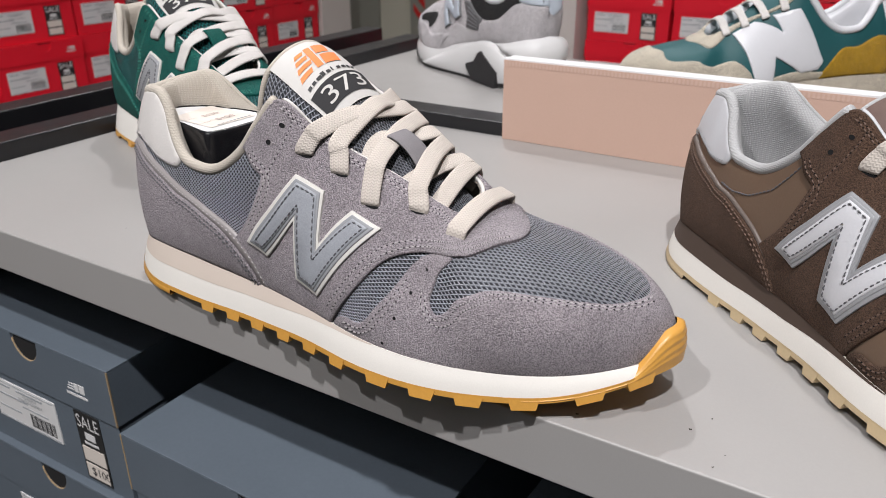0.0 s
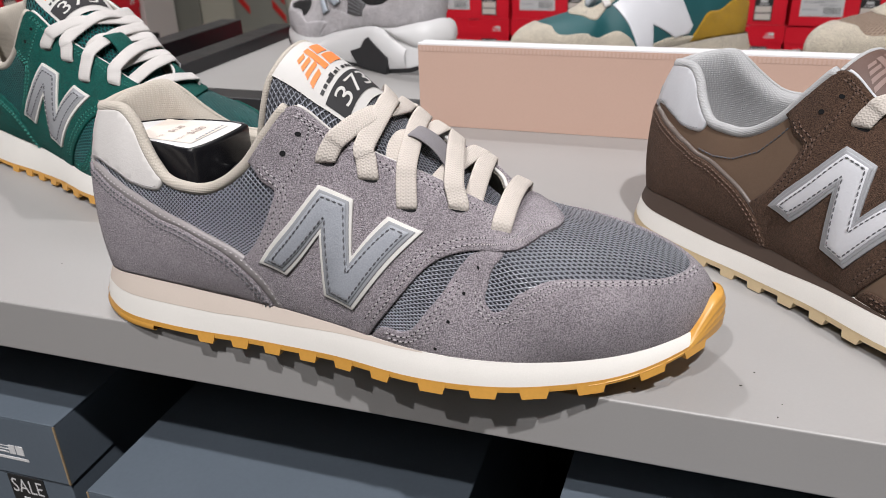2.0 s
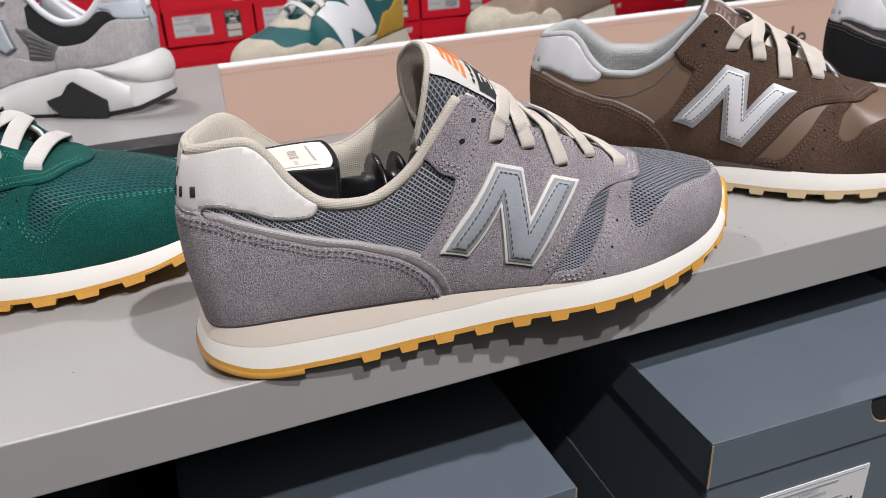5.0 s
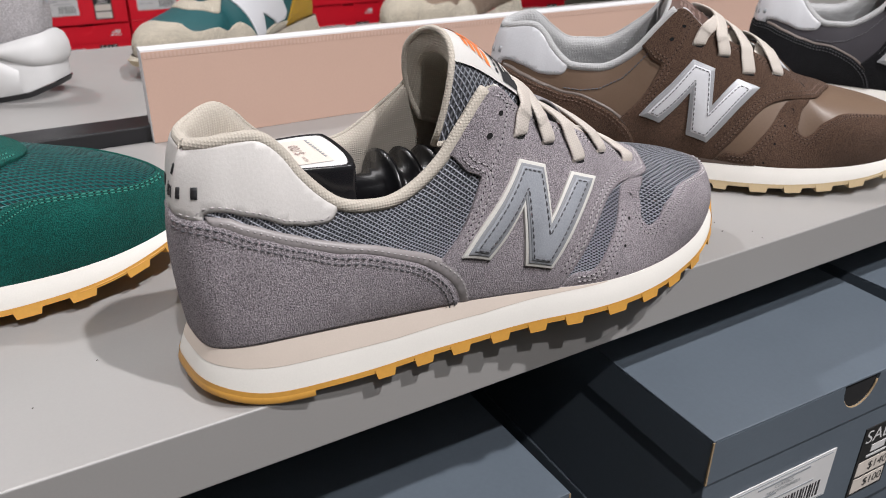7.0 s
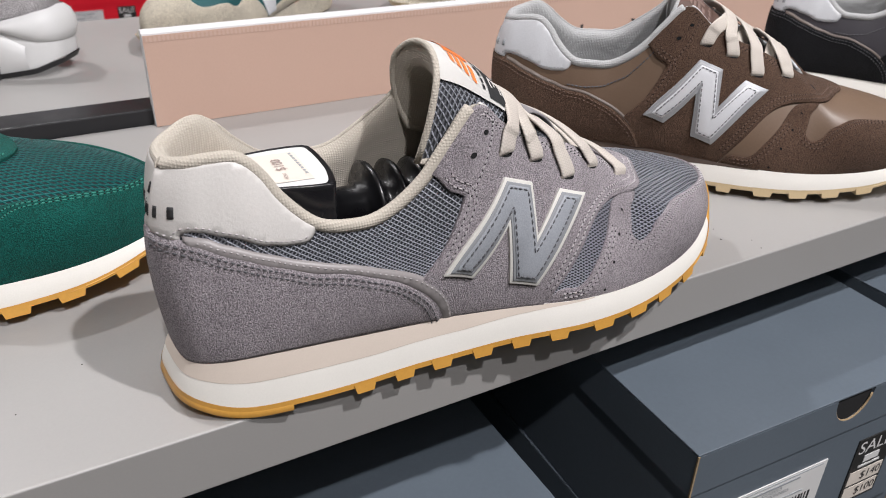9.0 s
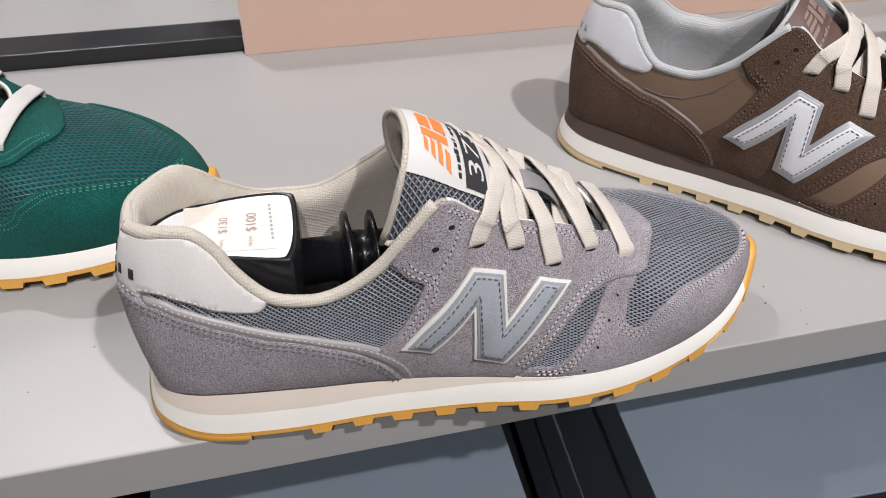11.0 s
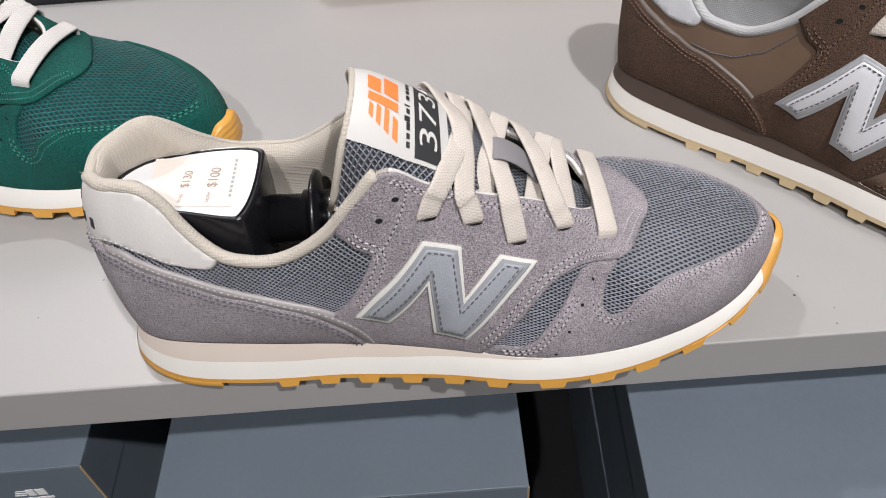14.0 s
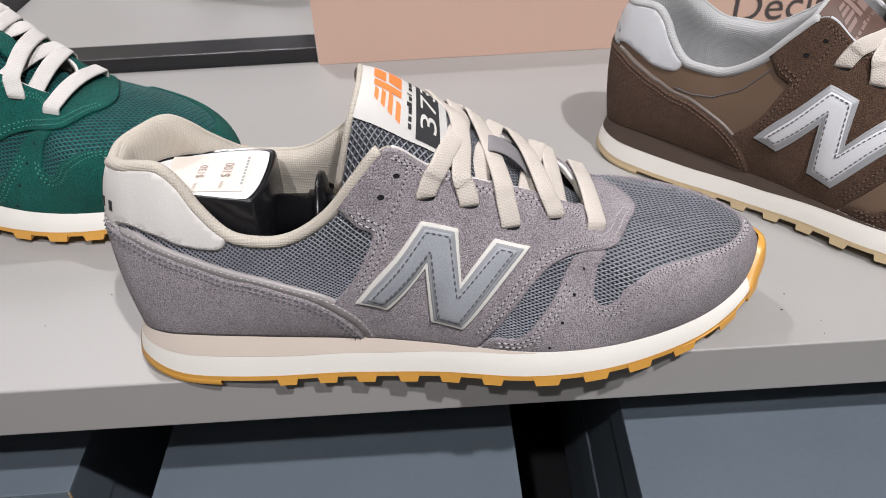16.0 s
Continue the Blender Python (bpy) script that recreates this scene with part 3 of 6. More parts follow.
def inside(q, poly):
    x, y = q[:, :1], q[:, 1:2]
    a, b = poly, np.roll(poly, -1, 0)
    c = (a[:, 1] > y) != (b[:, 1] > y)
    with np.errstate(divide="ignore", invalid="ignore"):
        xi = a[:, 0] + (y - a[:, 1]) * (b[:, 0] - a[:, 0]) / (b[:, 1] - a[:, 1])
    return (np.sum(c & (x < xi), axis=1) % 2) == 1


def edge_distance(q, poly):
    a, b = poly, np.roll(poly, -1, 0)
    d = b - a
    t = np.clip(((q[:, None] - a) * d).sum(2) / ((d * d).sum(1) + 1e-12), 0, 1)
    return np.linalg.norm(q[:, None] - (a + d * t[..., None]), axis=2).min(1)


def shrink(poly, d):
    """Polygon moved inwards by d with mitred corners."""
    p = np.asarray(poly, float)
    area = np.sum(p[:, 0] * np.roll(p[:, 1], -1) - np.roll(p[:, 0], -1) * p[:, 1])
    e0 = p - np.roll(p, 1, 0)
    e1 = np.roll(p, -1, 0) - p
    sg = 1.0 if area > 0 else -1.0
    n0 = np.c_[-e0[:, 1], e0[:, 0]] / np.linalg.norm(e0, axis=1)[:, None] * sg
    n1 = np.c_[-e1[:, 1], e1[:, 0]] / np.linalg.norm(e1, axis=1)[:, None] * sg
    m = n0 + n1
    m /= np.maximum((m * n0).sum(1), 0.35)[:, None]
    return p + m * d


def panel(sk, name, poly, lift, material, parent, label="", step=0.0015, grain=0.003, soft=0.0012, floor=0.3, ab=False, base=-0.0004):
    """A cut piece of material laid on the upper: outline in (s, v), raised by lift, with a rounded edge down to the layer below."""
    pa = keep_corners(poly if ab else sk.ab(poly), step)
    lo, hi = pa.min(0), pa.max(0)
    gx, gy = np.meshgrid(np.arange(lo[0], hi[0], grain), np.arange(lo[1], hi[1], grain))
    g = np.c_[gx.ravel(), gy.ravel()]
    g = g[inside(g, pa)]
    g = g[edge_distance(g, pa) > grain * 0.6]
    ring = shrink(pa, soft)
    ring = ring[inside(ring, pa)]
    ring = ring[edge_distance(ring, pa) > soft * 0.6]
    pts = np.vstack([pa, ring, g])
    out = delaunay_2d_cdt([Vector(p) for p in pts], [], [list(range(len(pa)))], 1, 1e-7)
    v2 = np.array([tuple(v) for v in out[0]])
    tris = [tuple(f) for f in out[2]]
    d = edge_distance(v2, pa)
    f = np.clip(d / soft, 0, 1)
    z = lift * (floor + (1 - floor) * np.sqrt(np.clip(2 * f - f * f, 0, 1)))
    P = sk.place(v2, z)
    count = {}
    for t in tris:
        for a, b in zip(t, t[1:] + t[:1]):
            count[(a, b)] = 1
    rim = [(a, b) for a, b in count if (b, a) not in count]
    used = sorted({a for e in rim for a in e})
    low = {a: len(P) + i for i, a in enumerate(used)}
    P = np.vstack([P, sk.place(v2[used], base)])
    faces = tris + [(b, a, low[a], low[b]) for a, b in rim]
    me = mesh_from(name, P, faces, material)
    # the cut edge stays crisp
    me.polygons.foreach_set("use_smooth", [True] * len(tris) + [False] * len(rim))
    me.update()
    return put(name, me, parent, label)


def stitches(sk, name, line, off, lift, material, parent, ab=False, pitch=0.0025, length=0.0016, width=0.0004, label="", phase=0.0):
    """Rows of single stitches along a line, moved off to its left by each distance in off."""
    V, Fc = [], []
    base = np.asarray(line, float) if ab else sk.ab(line)
    base = resample(base, 0.0008)
    t = np.gradient(base, axis=0)
    t /= np.linalg.norm(t, axis=1)[:, None] + 1e-12
    nrm = np.c_[-t[:, 1], t[:, 0]]
    for o in off:
        row = base + nrm * o
        d = np.r_[0, np.cumsum(np.linalg.norm(np.diff(row, axis=0), axis=1))]
        for c in np.arange(0.001 + phase, d[-1] - length, pitch):
            q = np.array([c, c + length * 0.5, c + length])
            e = np.stack([np.interp(q, d, row[:, k]) for k in (0, 1)], 1)
            P = sk.place(e, [lift - 0.0001, lift + 0.0004, lift - 0.0001])
            s, v = sk.sv(e)
            n = sk.L.normal(s, v)
            ax = P[2] - P[0]
            ax /= np.linalg.norm(ax) + 1e-12
            k = len(V)
            for i in range(3):
                b = np.cross(n[i], ax)
                w = width * (0.9 if i == 1 else 0.6)
                V += [P[i] - b * w - n[i] * 0.0003, P[i] + n[i] * 0.00025, P[i] + b * w - n[i] * 0.0004]
            for i in range(2):
                for j in range(2):
                    Fc.append((k + 3 * i + j, k + 3 * i + j + 1, k + 3 * i + 4 + j, k + 3 * i + 3 + j))
    return put(name, mesh_from(name, V, Fc, material), parent, label)


def seam(sk, line, off, lift, pal, parent):
    """A sewn row: pale stitches, with dark dashes between them painted for the needle holes' shade."""
    stitches(sk, "stitching", line, off, lift, pal["thread"], parent)
    stitches(sk, "needle_hole_shade", line, off, lift - 0.00015, pal["hole"], parent, length=0.0009, width=0.00042, phase=0.0016)


def tube(P, r, ring=10, caps=True):
    """Round bar along points; returns verts, faces."""
    P = np.asarray(P, float)
    n = len(P)
    r = np.broadcast_to(np.asarray(r, float), (n,))
    T = np.gradient(P, axis=0)
    T /= np.linalg.norm(T, axis=1)[:, None] + 1e-12
    up = np.array([0, 0, 1.0])
    B = np.cross(T, up)
    B /= np.linalg.norm(B, axis=1)[:, None] + 1e-9
    U = np.cross(B, T)
    a = np.arange(ring) / ring * 2 * math.pi
    V = P[:, None] + (B[:, None] * np.cos(a)[None, :, None] + U[:, None] * np.sin(a)[None, :, None]) * r[:, None, None]
    V = V.reshape(-1, 3)
    F = [(i * ring + j, i * ring + (j + 1) % ring, (i + 1) * ring + (j + 1) % ring, (i + 1) * ring + j) for i in range(n - 1) for j in range(ring)]
    if caps:
        F += [tuple(range(ring))[::-1], tuple((n - 1) * ring + j for j in range(ring))]
    return V, F


def ribbon(name, pts, ups, width, thick, material, parent, label="", n=60):
    """Flat lace through pts; ups give the way its face looks."""
    P = curve(pts, n)
    N = curve(ups, n)
    T = np.gradient(P, axis=0)
    d = np.r_[0, np.cumsum(np.linalg.norm(np.diff(P, axis=0), axis=1))]
    T /= np.linalg.norm(T, axis=1)[:, None] + 1e-12
    B = np.cross(T, N)
    B /= np.linalg.norm(B, axis=1)[:, None] + 1e-12
    N = np.cross(B, T)
    prof = [(-0.5, -0.2), (-0.485, 0.25), (-0.42, 0.46), (-0.2, 0.5), (0.2, 0.5), (0.42, 0.46), (0.485, 0.25), (0.5, -0.2), (0.4, -0.5), (-0.4, -0.5)]
    k = len(prof)
    V = np.concatenate([P[:, None] + B[:, None] * a * width + N[:, None] * b * thick for a, b in prof], 1).reshape(-1, 3)
    uv = np.array([(x, a + 0.5) for x in d for a, b in prof])
    F = [(i * k + j, (i + 1) * k + j, (i + 1) * k + (j + 1) % k, i * k + (j + 1) % k) for i in range(n - 1) for j in range(k)]
    F += [tuple(range(k)), tuple((n - 1) * k + j for j in range(k))[::-1]]
    return put(name, mesh_from(name, V, F, material, True, uv), parent, label)


def glyphs(text, size=1.0, spacing=1.0):
    """Flat triangles of a line of text in the built-in font, from x = 0, baseline y = 0."""
    cu = bpy.data.curves.new("glyphs", "FONT")
    cu.body, cu.size, cu.space_character, cu.resolution_u = text, size, spacing, 4
    ob = bpy.data.objects.new("glyphs", cu)
    scene.collection.objects.link(ob)
    me = bpy.data.meshes.new_from_object(ob.evaluated_get(bpy.context.evaluated_depsgraph_get()))
    bm = bmesh.new()
    bm.from_mesh(me)
    bmesh.ops.triangulate(bm, faces=bm.faces)
    V = np.array([tuple(v.co)[:2] for v in bm.verts])
    F = [tuple(v.index for v in f.verts) for f in bm.faces]
    bm.free()
    bpy.data.objects.remove(ob)
    bpy.data.curves.remove(cu)
    bpy.data.meshes.remove(me)
    return V, F


def flat_text(name, text, size, m, material, parent, label="", width=None):
    """Text as a thin plate; m lays its x-right, y-up plane into the parent's space."""
    V, F = glyphs(text, size)
    V = V - [(V[:, 0].min() + V[:, 0].max()) / 2, (V[:, 1].min() + V[:, 1].max()) / 2]
    if width:
        V[:, 0] *= width / (V[:, 0].max() - V[:, 0].min())
    P = [m @ Vector((x, y, 0)) for x, y in V]
    return put(name, mesh_from(name, P, F, material, False), parent, label)


FOAM_LOW = table_fn((0, 0.02, 0.05, 0.08, 0.11, 0.14, 0.18, 0.21, 0.235, 0.26, 0.28, 0.297), (0.0121, 0.0060, 0.0048, 0.0049, 0.0055, 0.0073, 0.0080, 0.0086, 0.0100, 0.0128, 0.0180, 0.0235))
# tongue: centre line (x, z) from the vamp to the tip, and its half width
TONGUE = [(0.222, 0.0570, 0.014), (0.209, 0.0640, 0.0165), (0.196, 0.0735, 0.0190), (0.182, 0.0825, 0.0210), (0.170, 0.0905, 0.0235), (0.159, 0.1005, 0.0240), (0.1490, 0.1108, 0.0228), (0.1400, 0.1188, 0.0230), (0.1310, 0.1252, 0.0235), (0.1235, 0.1295, 0.0232), (0.1175, 0.1315, 0.0220)]
TONGUE_Y = 0.0015
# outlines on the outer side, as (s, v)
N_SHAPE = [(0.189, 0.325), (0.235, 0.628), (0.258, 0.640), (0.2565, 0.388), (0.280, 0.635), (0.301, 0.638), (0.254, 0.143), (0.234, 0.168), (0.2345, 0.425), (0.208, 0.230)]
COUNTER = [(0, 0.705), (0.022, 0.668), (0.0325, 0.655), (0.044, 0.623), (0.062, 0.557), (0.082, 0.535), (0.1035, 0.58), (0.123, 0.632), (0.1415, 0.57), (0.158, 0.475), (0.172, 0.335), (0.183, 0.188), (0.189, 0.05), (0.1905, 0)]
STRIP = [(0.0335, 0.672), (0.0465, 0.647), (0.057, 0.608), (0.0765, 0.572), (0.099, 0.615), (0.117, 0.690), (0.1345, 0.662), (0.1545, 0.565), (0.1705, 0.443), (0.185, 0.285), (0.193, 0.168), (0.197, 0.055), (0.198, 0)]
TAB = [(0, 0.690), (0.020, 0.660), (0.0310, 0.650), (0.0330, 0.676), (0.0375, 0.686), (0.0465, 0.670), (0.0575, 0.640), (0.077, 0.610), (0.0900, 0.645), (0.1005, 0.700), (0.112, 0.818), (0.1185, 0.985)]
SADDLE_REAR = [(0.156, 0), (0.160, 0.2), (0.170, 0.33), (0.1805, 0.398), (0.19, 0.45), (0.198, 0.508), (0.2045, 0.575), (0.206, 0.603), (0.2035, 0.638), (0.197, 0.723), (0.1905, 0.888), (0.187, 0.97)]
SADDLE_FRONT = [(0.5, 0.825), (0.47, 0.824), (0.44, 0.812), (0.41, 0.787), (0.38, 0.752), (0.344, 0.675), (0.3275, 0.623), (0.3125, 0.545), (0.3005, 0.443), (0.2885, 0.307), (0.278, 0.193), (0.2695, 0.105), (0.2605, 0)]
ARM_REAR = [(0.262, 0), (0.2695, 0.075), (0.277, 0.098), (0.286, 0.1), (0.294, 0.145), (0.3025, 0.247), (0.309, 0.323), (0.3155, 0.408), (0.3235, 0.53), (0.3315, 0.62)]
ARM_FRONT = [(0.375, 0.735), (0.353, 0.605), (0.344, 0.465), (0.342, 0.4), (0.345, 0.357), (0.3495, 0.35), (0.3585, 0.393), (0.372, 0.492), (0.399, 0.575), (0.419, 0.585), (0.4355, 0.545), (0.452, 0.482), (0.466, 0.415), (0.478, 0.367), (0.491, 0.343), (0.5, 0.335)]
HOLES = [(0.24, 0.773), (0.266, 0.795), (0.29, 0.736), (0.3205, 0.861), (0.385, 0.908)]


def mirror(pts):
    return [(1 - s, v) for s, v in pts][::-1]


def tongue_grid(nu=48, nw=25):
    """A padded flap arched across; towards the tip its sides turn down and back."""
    line = curve(TONGUE, nu)
    w = np.linspace(-1, 1, nw)[None]
    u = np.linspace(0, 1, nu)[:, None] * (1 - 0.17 * np.clip((w - 0.40) / 0.60, 0, 1) ** 2)
    c = np.stack([np.interp(u, np.linspace(0, 1, nu), line[:, k]) for k in range(3)], 2)
    bend = np.radians(55 + 55 * np.clip(u / 0.75, 0, 1))
    x = c[..., 0] - 0.013 * np.clip((u - 0.55) / 0.45, 0, 1) ** 1.5 * w * w
    y = c[..., 2] * np.sin(w * bend) + TONGUE_Y + 0.003 * np.clip((0.62 - u) / 0.15, 0, 1)
    z = c[..., 1] - 0.0185 * (1 - np.cos(w * bend)) - 0.016 * u * np.clip((np.abs(w) - 0.6) / 0.4, 0, 1) ** 1.3
    return np.stack([x, y, z], 2)


TG = tongue_grid(120, 61)


def tongue_at(u, w, lift=0.0):
    """Point on the tongue's face; u from vamp to tip, w across from the outer side."""
    u, w = np.broadcast_arrays(np.asarray(u, float), np.asarray(w, float))

    def at(u, w):
        a = np.clip(u, 0, 1) * 119
        b = (np.clip(w, -1, 1) + 1) * 30
        i, j = np.minimum(a.astype(int), 118), np.minimum(b.astype(int), 59)
        f, g = (a - i)[..., None], (b - j)[..., None]
        return (TG[i, j] * (1 - f) + TG[i + 1, j] * f) * (1 - g) + (TG[i, j + 1] * (1 - f) + TG[i + 1, j + 1] * f) * g
    p = at(u, w)
    n = np.cross(at(u, w + 0.03) - at(u, w - 0.03), at(np.minimum(u + 0.02, 1), w) - at(np.maximum(u - 0.02, 0), w))
    n /= np.linalg.norm(n, axis=-1)[..., None] + 1e-12
    return p + n * np.asarray(lift)[..., None]


def tongue_z(x, y):
    c = curve(TONGUE, 100)[::-1]
    return float(np.interp(x, c[:, 0], c[:, 1]) - 20 * (y - TONGUE_Y) ** 2)


def on_label(name, V, F, lift, material, parent, label=""):
    """Flat shape on the tongue label: x 0..1 from the outer side, y 0..1 from its foot to the tip."""
    V = np.asarray(V, float)
    P = tongue_at(0.595 + V[:, 1] * 0.395, -0.60 + 0.06 * V[:, 1] + V[:, 0] * (1.12 - 0.12 * V[:, 1]), np.full(len(V), lift))
    return put(name, mesh_from(name, P, F, material), parent, label)


def label_box(x0, y0, x1, y1, n=10, m=6, slant=0.0):
    g = [(x0 + (x1 - x0) * i / (n - 1) + slant * j / (m - 1), y0 + (y1 - y0) * j / (m - 1)) for i in range(n) for j in range(m)]
    return g, grid_faces(n, m)


def lowered(wall, drop):
    return [(a, x, y, z - drop * min(1.0, max(0.0, (0.07 - a) / 0.035)), *rest) for a, x, y, z, *rest in wall]


def build_runner(name, label, pal, m, number="373", tree=False, lugs=True, drop=0.0, heel=0.0):
    """The display shoe: upper, overlays, tongue, laces, foam and lugged outsole."""
    L = Last(wall=lowered(WALL, drop), inner=lowered(INNER, drop), heel=heel)
    sk = Skin(L)
    shoe = thing(name, label, "shoe", m)
    s = np.arange(320) / 320
    v = np.linspace(0, 1, 36)
    SS, VV = np.meshgrid(s, v, indexing="ij")
    sheet("upper", L.at(SS, VV), pal["base"], shoe, pal["base_label"], wrap=True)
    # inner lining, thicker round the ankle
    depth = np.array([1.0, 0.999, 0.985, 0.955, 0.91, 0.84, 0.74, 0.6, 0.4, 0.2, 0.02])
    pad = np.array([-0.0004, 0.0024, 0.0048, 0.0068, 0.0080, 0.0084, 0.0078, 0.0062, 0.005, 0.0045, 0.004])
    ss = np.arange(240) / 240
    ankle = np.clip((0.225 - np.minimum(ss, 1 - ss)) / 0.05, 0, 1)
    DS, DV = np.meshgrid(ss, depth, indexing="ij")
    thick = np.minimum(pad, 0.0022)[None] * (1 - ankle[:, None]) + pad[None] * ankle[:, None]
    roll = np.array([0, 0.0022, 0.0034, 0.0034, 0.0022, 0.0006, 0, 0, 0, 0, 0])
    LP = L.skin(DS, DV, -thick)
    LP[..., 2] += roll[None] * (ankle * np.clip((0.11 - np.minimum(ss, 1 - ss)) / 0.05, 0.25, 1))[:, None]
    sheet("lining", LP, pal["lining"], shoe, "padded knit lining", wrap=True, flip=True)
    # insole, its colour darkened to stand for the shade inside the shoe
    p, nr = L.edge(ss)
    k = np.linspace(0.02, 1, 8)
    mid = np.c_[p[:, 0] * 0.9 + 0.015, p[:, 1] * 0]
    rim = p - nr * 0.008
    I = mid[:, None] * (1 - k[None, :, None]) + rim[:, None] * k[None, :, None]
    zi = np.maximum(smooth_table(L.seam_x, L.seam_z, I[..., 0].ravel())[:, 0].reshape(I.shape[:2]) - 0.002, 0.016)
    sheet("insole", np.dstack([I, zi]), M["insole"], shoe, "dark cloth insole", wrap=True)
    # collar binding from one eyestay tip round the heel to the other
    st = np.concatenate([np.linspace(1 - 0.2150, 1, 90), np.linspace(0, 0.2150, 90)[1:]])
    e = L.at(st, np.ones_like(st))
    nn = L.normal(st, np.full_like(st, 0.97))
    back = np.exp(-(np.minimum(st, 1 - st) / 0.055) ** 2)
    r = np.where(st > 0.5, 0.0010 + 0.0016 * np.clip((st - 0.93) / 0.05, 0, 1), 0.0026 + 0.0004 * back)
    V, F = tube(e - nn * 0.0008 + np.array([0, 0, 0.0004]) * back[:, None], r, 14)
    put("collar_binding", mesh_from("collar_binding", V, F, pal["bind"]), shoe, "rolled fabric collar binding")
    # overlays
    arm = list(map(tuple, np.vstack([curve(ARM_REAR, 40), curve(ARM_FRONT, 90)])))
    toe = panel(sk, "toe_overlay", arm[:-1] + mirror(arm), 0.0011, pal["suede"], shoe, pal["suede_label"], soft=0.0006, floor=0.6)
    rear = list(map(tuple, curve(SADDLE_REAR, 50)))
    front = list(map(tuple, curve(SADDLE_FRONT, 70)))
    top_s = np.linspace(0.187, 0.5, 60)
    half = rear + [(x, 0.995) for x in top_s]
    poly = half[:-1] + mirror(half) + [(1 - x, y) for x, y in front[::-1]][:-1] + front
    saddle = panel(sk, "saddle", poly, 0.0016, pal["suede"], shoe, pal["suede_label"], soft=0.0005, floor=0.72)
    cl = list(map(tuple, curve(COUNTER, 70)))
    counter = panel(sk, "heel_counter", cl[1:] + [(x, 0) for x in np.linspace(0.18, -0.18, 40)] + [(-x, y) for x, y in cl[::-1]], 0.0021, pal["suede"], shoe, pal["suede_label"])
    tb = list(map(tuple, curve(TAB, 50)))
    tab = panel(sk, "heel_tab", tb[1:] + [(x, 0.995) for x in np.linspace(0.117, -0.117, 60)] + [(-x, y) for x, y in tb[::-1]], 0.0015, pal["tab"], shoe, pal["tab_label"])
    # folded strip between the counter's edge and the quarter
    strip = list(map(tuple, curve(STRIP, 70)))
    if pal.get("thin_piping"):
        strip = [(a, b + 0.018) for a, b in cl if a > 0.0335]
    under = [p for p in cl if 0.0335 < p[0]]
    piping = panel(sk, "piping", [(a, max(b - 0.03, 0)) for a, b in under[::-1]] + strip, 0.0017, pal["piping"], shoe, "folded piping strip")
    if not pal.get("thin_piping"):
        stitches(sk, "stitching", strip[3:-3], (-0.0017,), 0.0017, pal["thread3"], piping, width=0.0003, length=0.0011)
    # stitching
    stitches(sk, "stitching", cl[3:], (-0.0022,), 0.0022, pal["thread2"], counter)
    stitches(sk, "stitching", cl[3:], (-0.0044,), 0.0022, pal["thread2"], counter)
    stitches(sk, "stitching", tb[4:-3], (0.0018,), 0.0015, pal["thread3"], tab, width=0.0003)
    seam(sk, front[1:-4], (-0.0021, -0.0045), 0.00165, pal, saddle)
    seam(sk, rear[16:-6], (-0.0021, -0.0046), 0.00165, pal, saddle)
    seam(sk, [(0.231, 0.93), (0.2275, 0.79), (0.2225, 0.69), (0.215, 0.61), (0.207, 0.555)], (0.0,), 0.00165, pal, saddle)
    seam(sk, [(x, 0.965 - 0.03 * abs(math.sin((x - 0.215) * 75))) for x in np.linspace(0.222, 0.36, 60)], (-0.001, -0.0032), 0.00165, pal, saddle)
    arf = curve(ARM_FRONT, 90)[14:]
    seam(sk, arf, (-0.0021, -0.0044), 0.00115, pal, toe)
    seam(sk, curve(ARM_REAR, 40)[6:-6], (-0.0020, -0.0042), 0.00115, pal, toe)
    if pal.get("quarter_line"):
        stitches(sk, "stitching", [(0.112, 0.655), (0.131, 0.675), (0.150, 0.705), (0.172, 0.745), (0.196, 0.80)], (0,), 0.0004, M["thread_dark"], shoe, width=0.0005, length=0.0020)
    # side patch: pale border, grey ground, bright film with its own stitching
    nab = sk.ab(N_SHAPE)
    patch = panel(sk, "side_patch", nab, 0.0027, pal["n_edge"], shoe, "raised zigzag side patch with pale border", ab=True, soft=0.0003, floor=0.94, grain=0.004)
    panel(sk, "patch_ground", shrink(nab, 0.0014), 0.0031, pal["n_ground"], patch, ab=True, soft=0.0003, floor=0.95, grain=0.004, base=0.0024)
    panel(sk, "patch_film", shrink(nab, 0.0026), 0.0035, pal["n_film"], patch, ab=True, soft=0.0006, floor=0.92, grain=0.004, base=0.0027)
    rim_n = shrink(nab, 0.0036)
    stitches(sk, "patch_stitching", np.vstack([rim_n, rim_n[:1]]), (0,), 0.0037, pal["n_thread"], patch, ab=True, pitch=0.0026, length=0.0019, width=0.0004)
    # eyelets and air holes: flat black discs painted for the shade inside them
    for (hs, hv), rad in [((0.2230, 0.812), 0.0012), ((0.2135, 0.733), 0.0012), ((0.3385, 0.568), 0.0007), ((0.3270, 0.408), 0.0007), ((0.3170, 0.238), 0.0007), ((0.3085, 0.058), 0.0007)]:
        c = sk.ab([(hs, hv)])[0]
        a = np.arange(14) / 14 * 2 * math.pi
        ringp = sk.place(c + np.c_[np.cos(a), np.sin(a)] * rad, 0.0019 if rad > 0.001 else 0.0014)
        put("eyelet_shade", mesh_from("eyelet_shade", ringp, [tuple(range(14))], pal["hole"]), saddle if rad > 0.001 else toe)
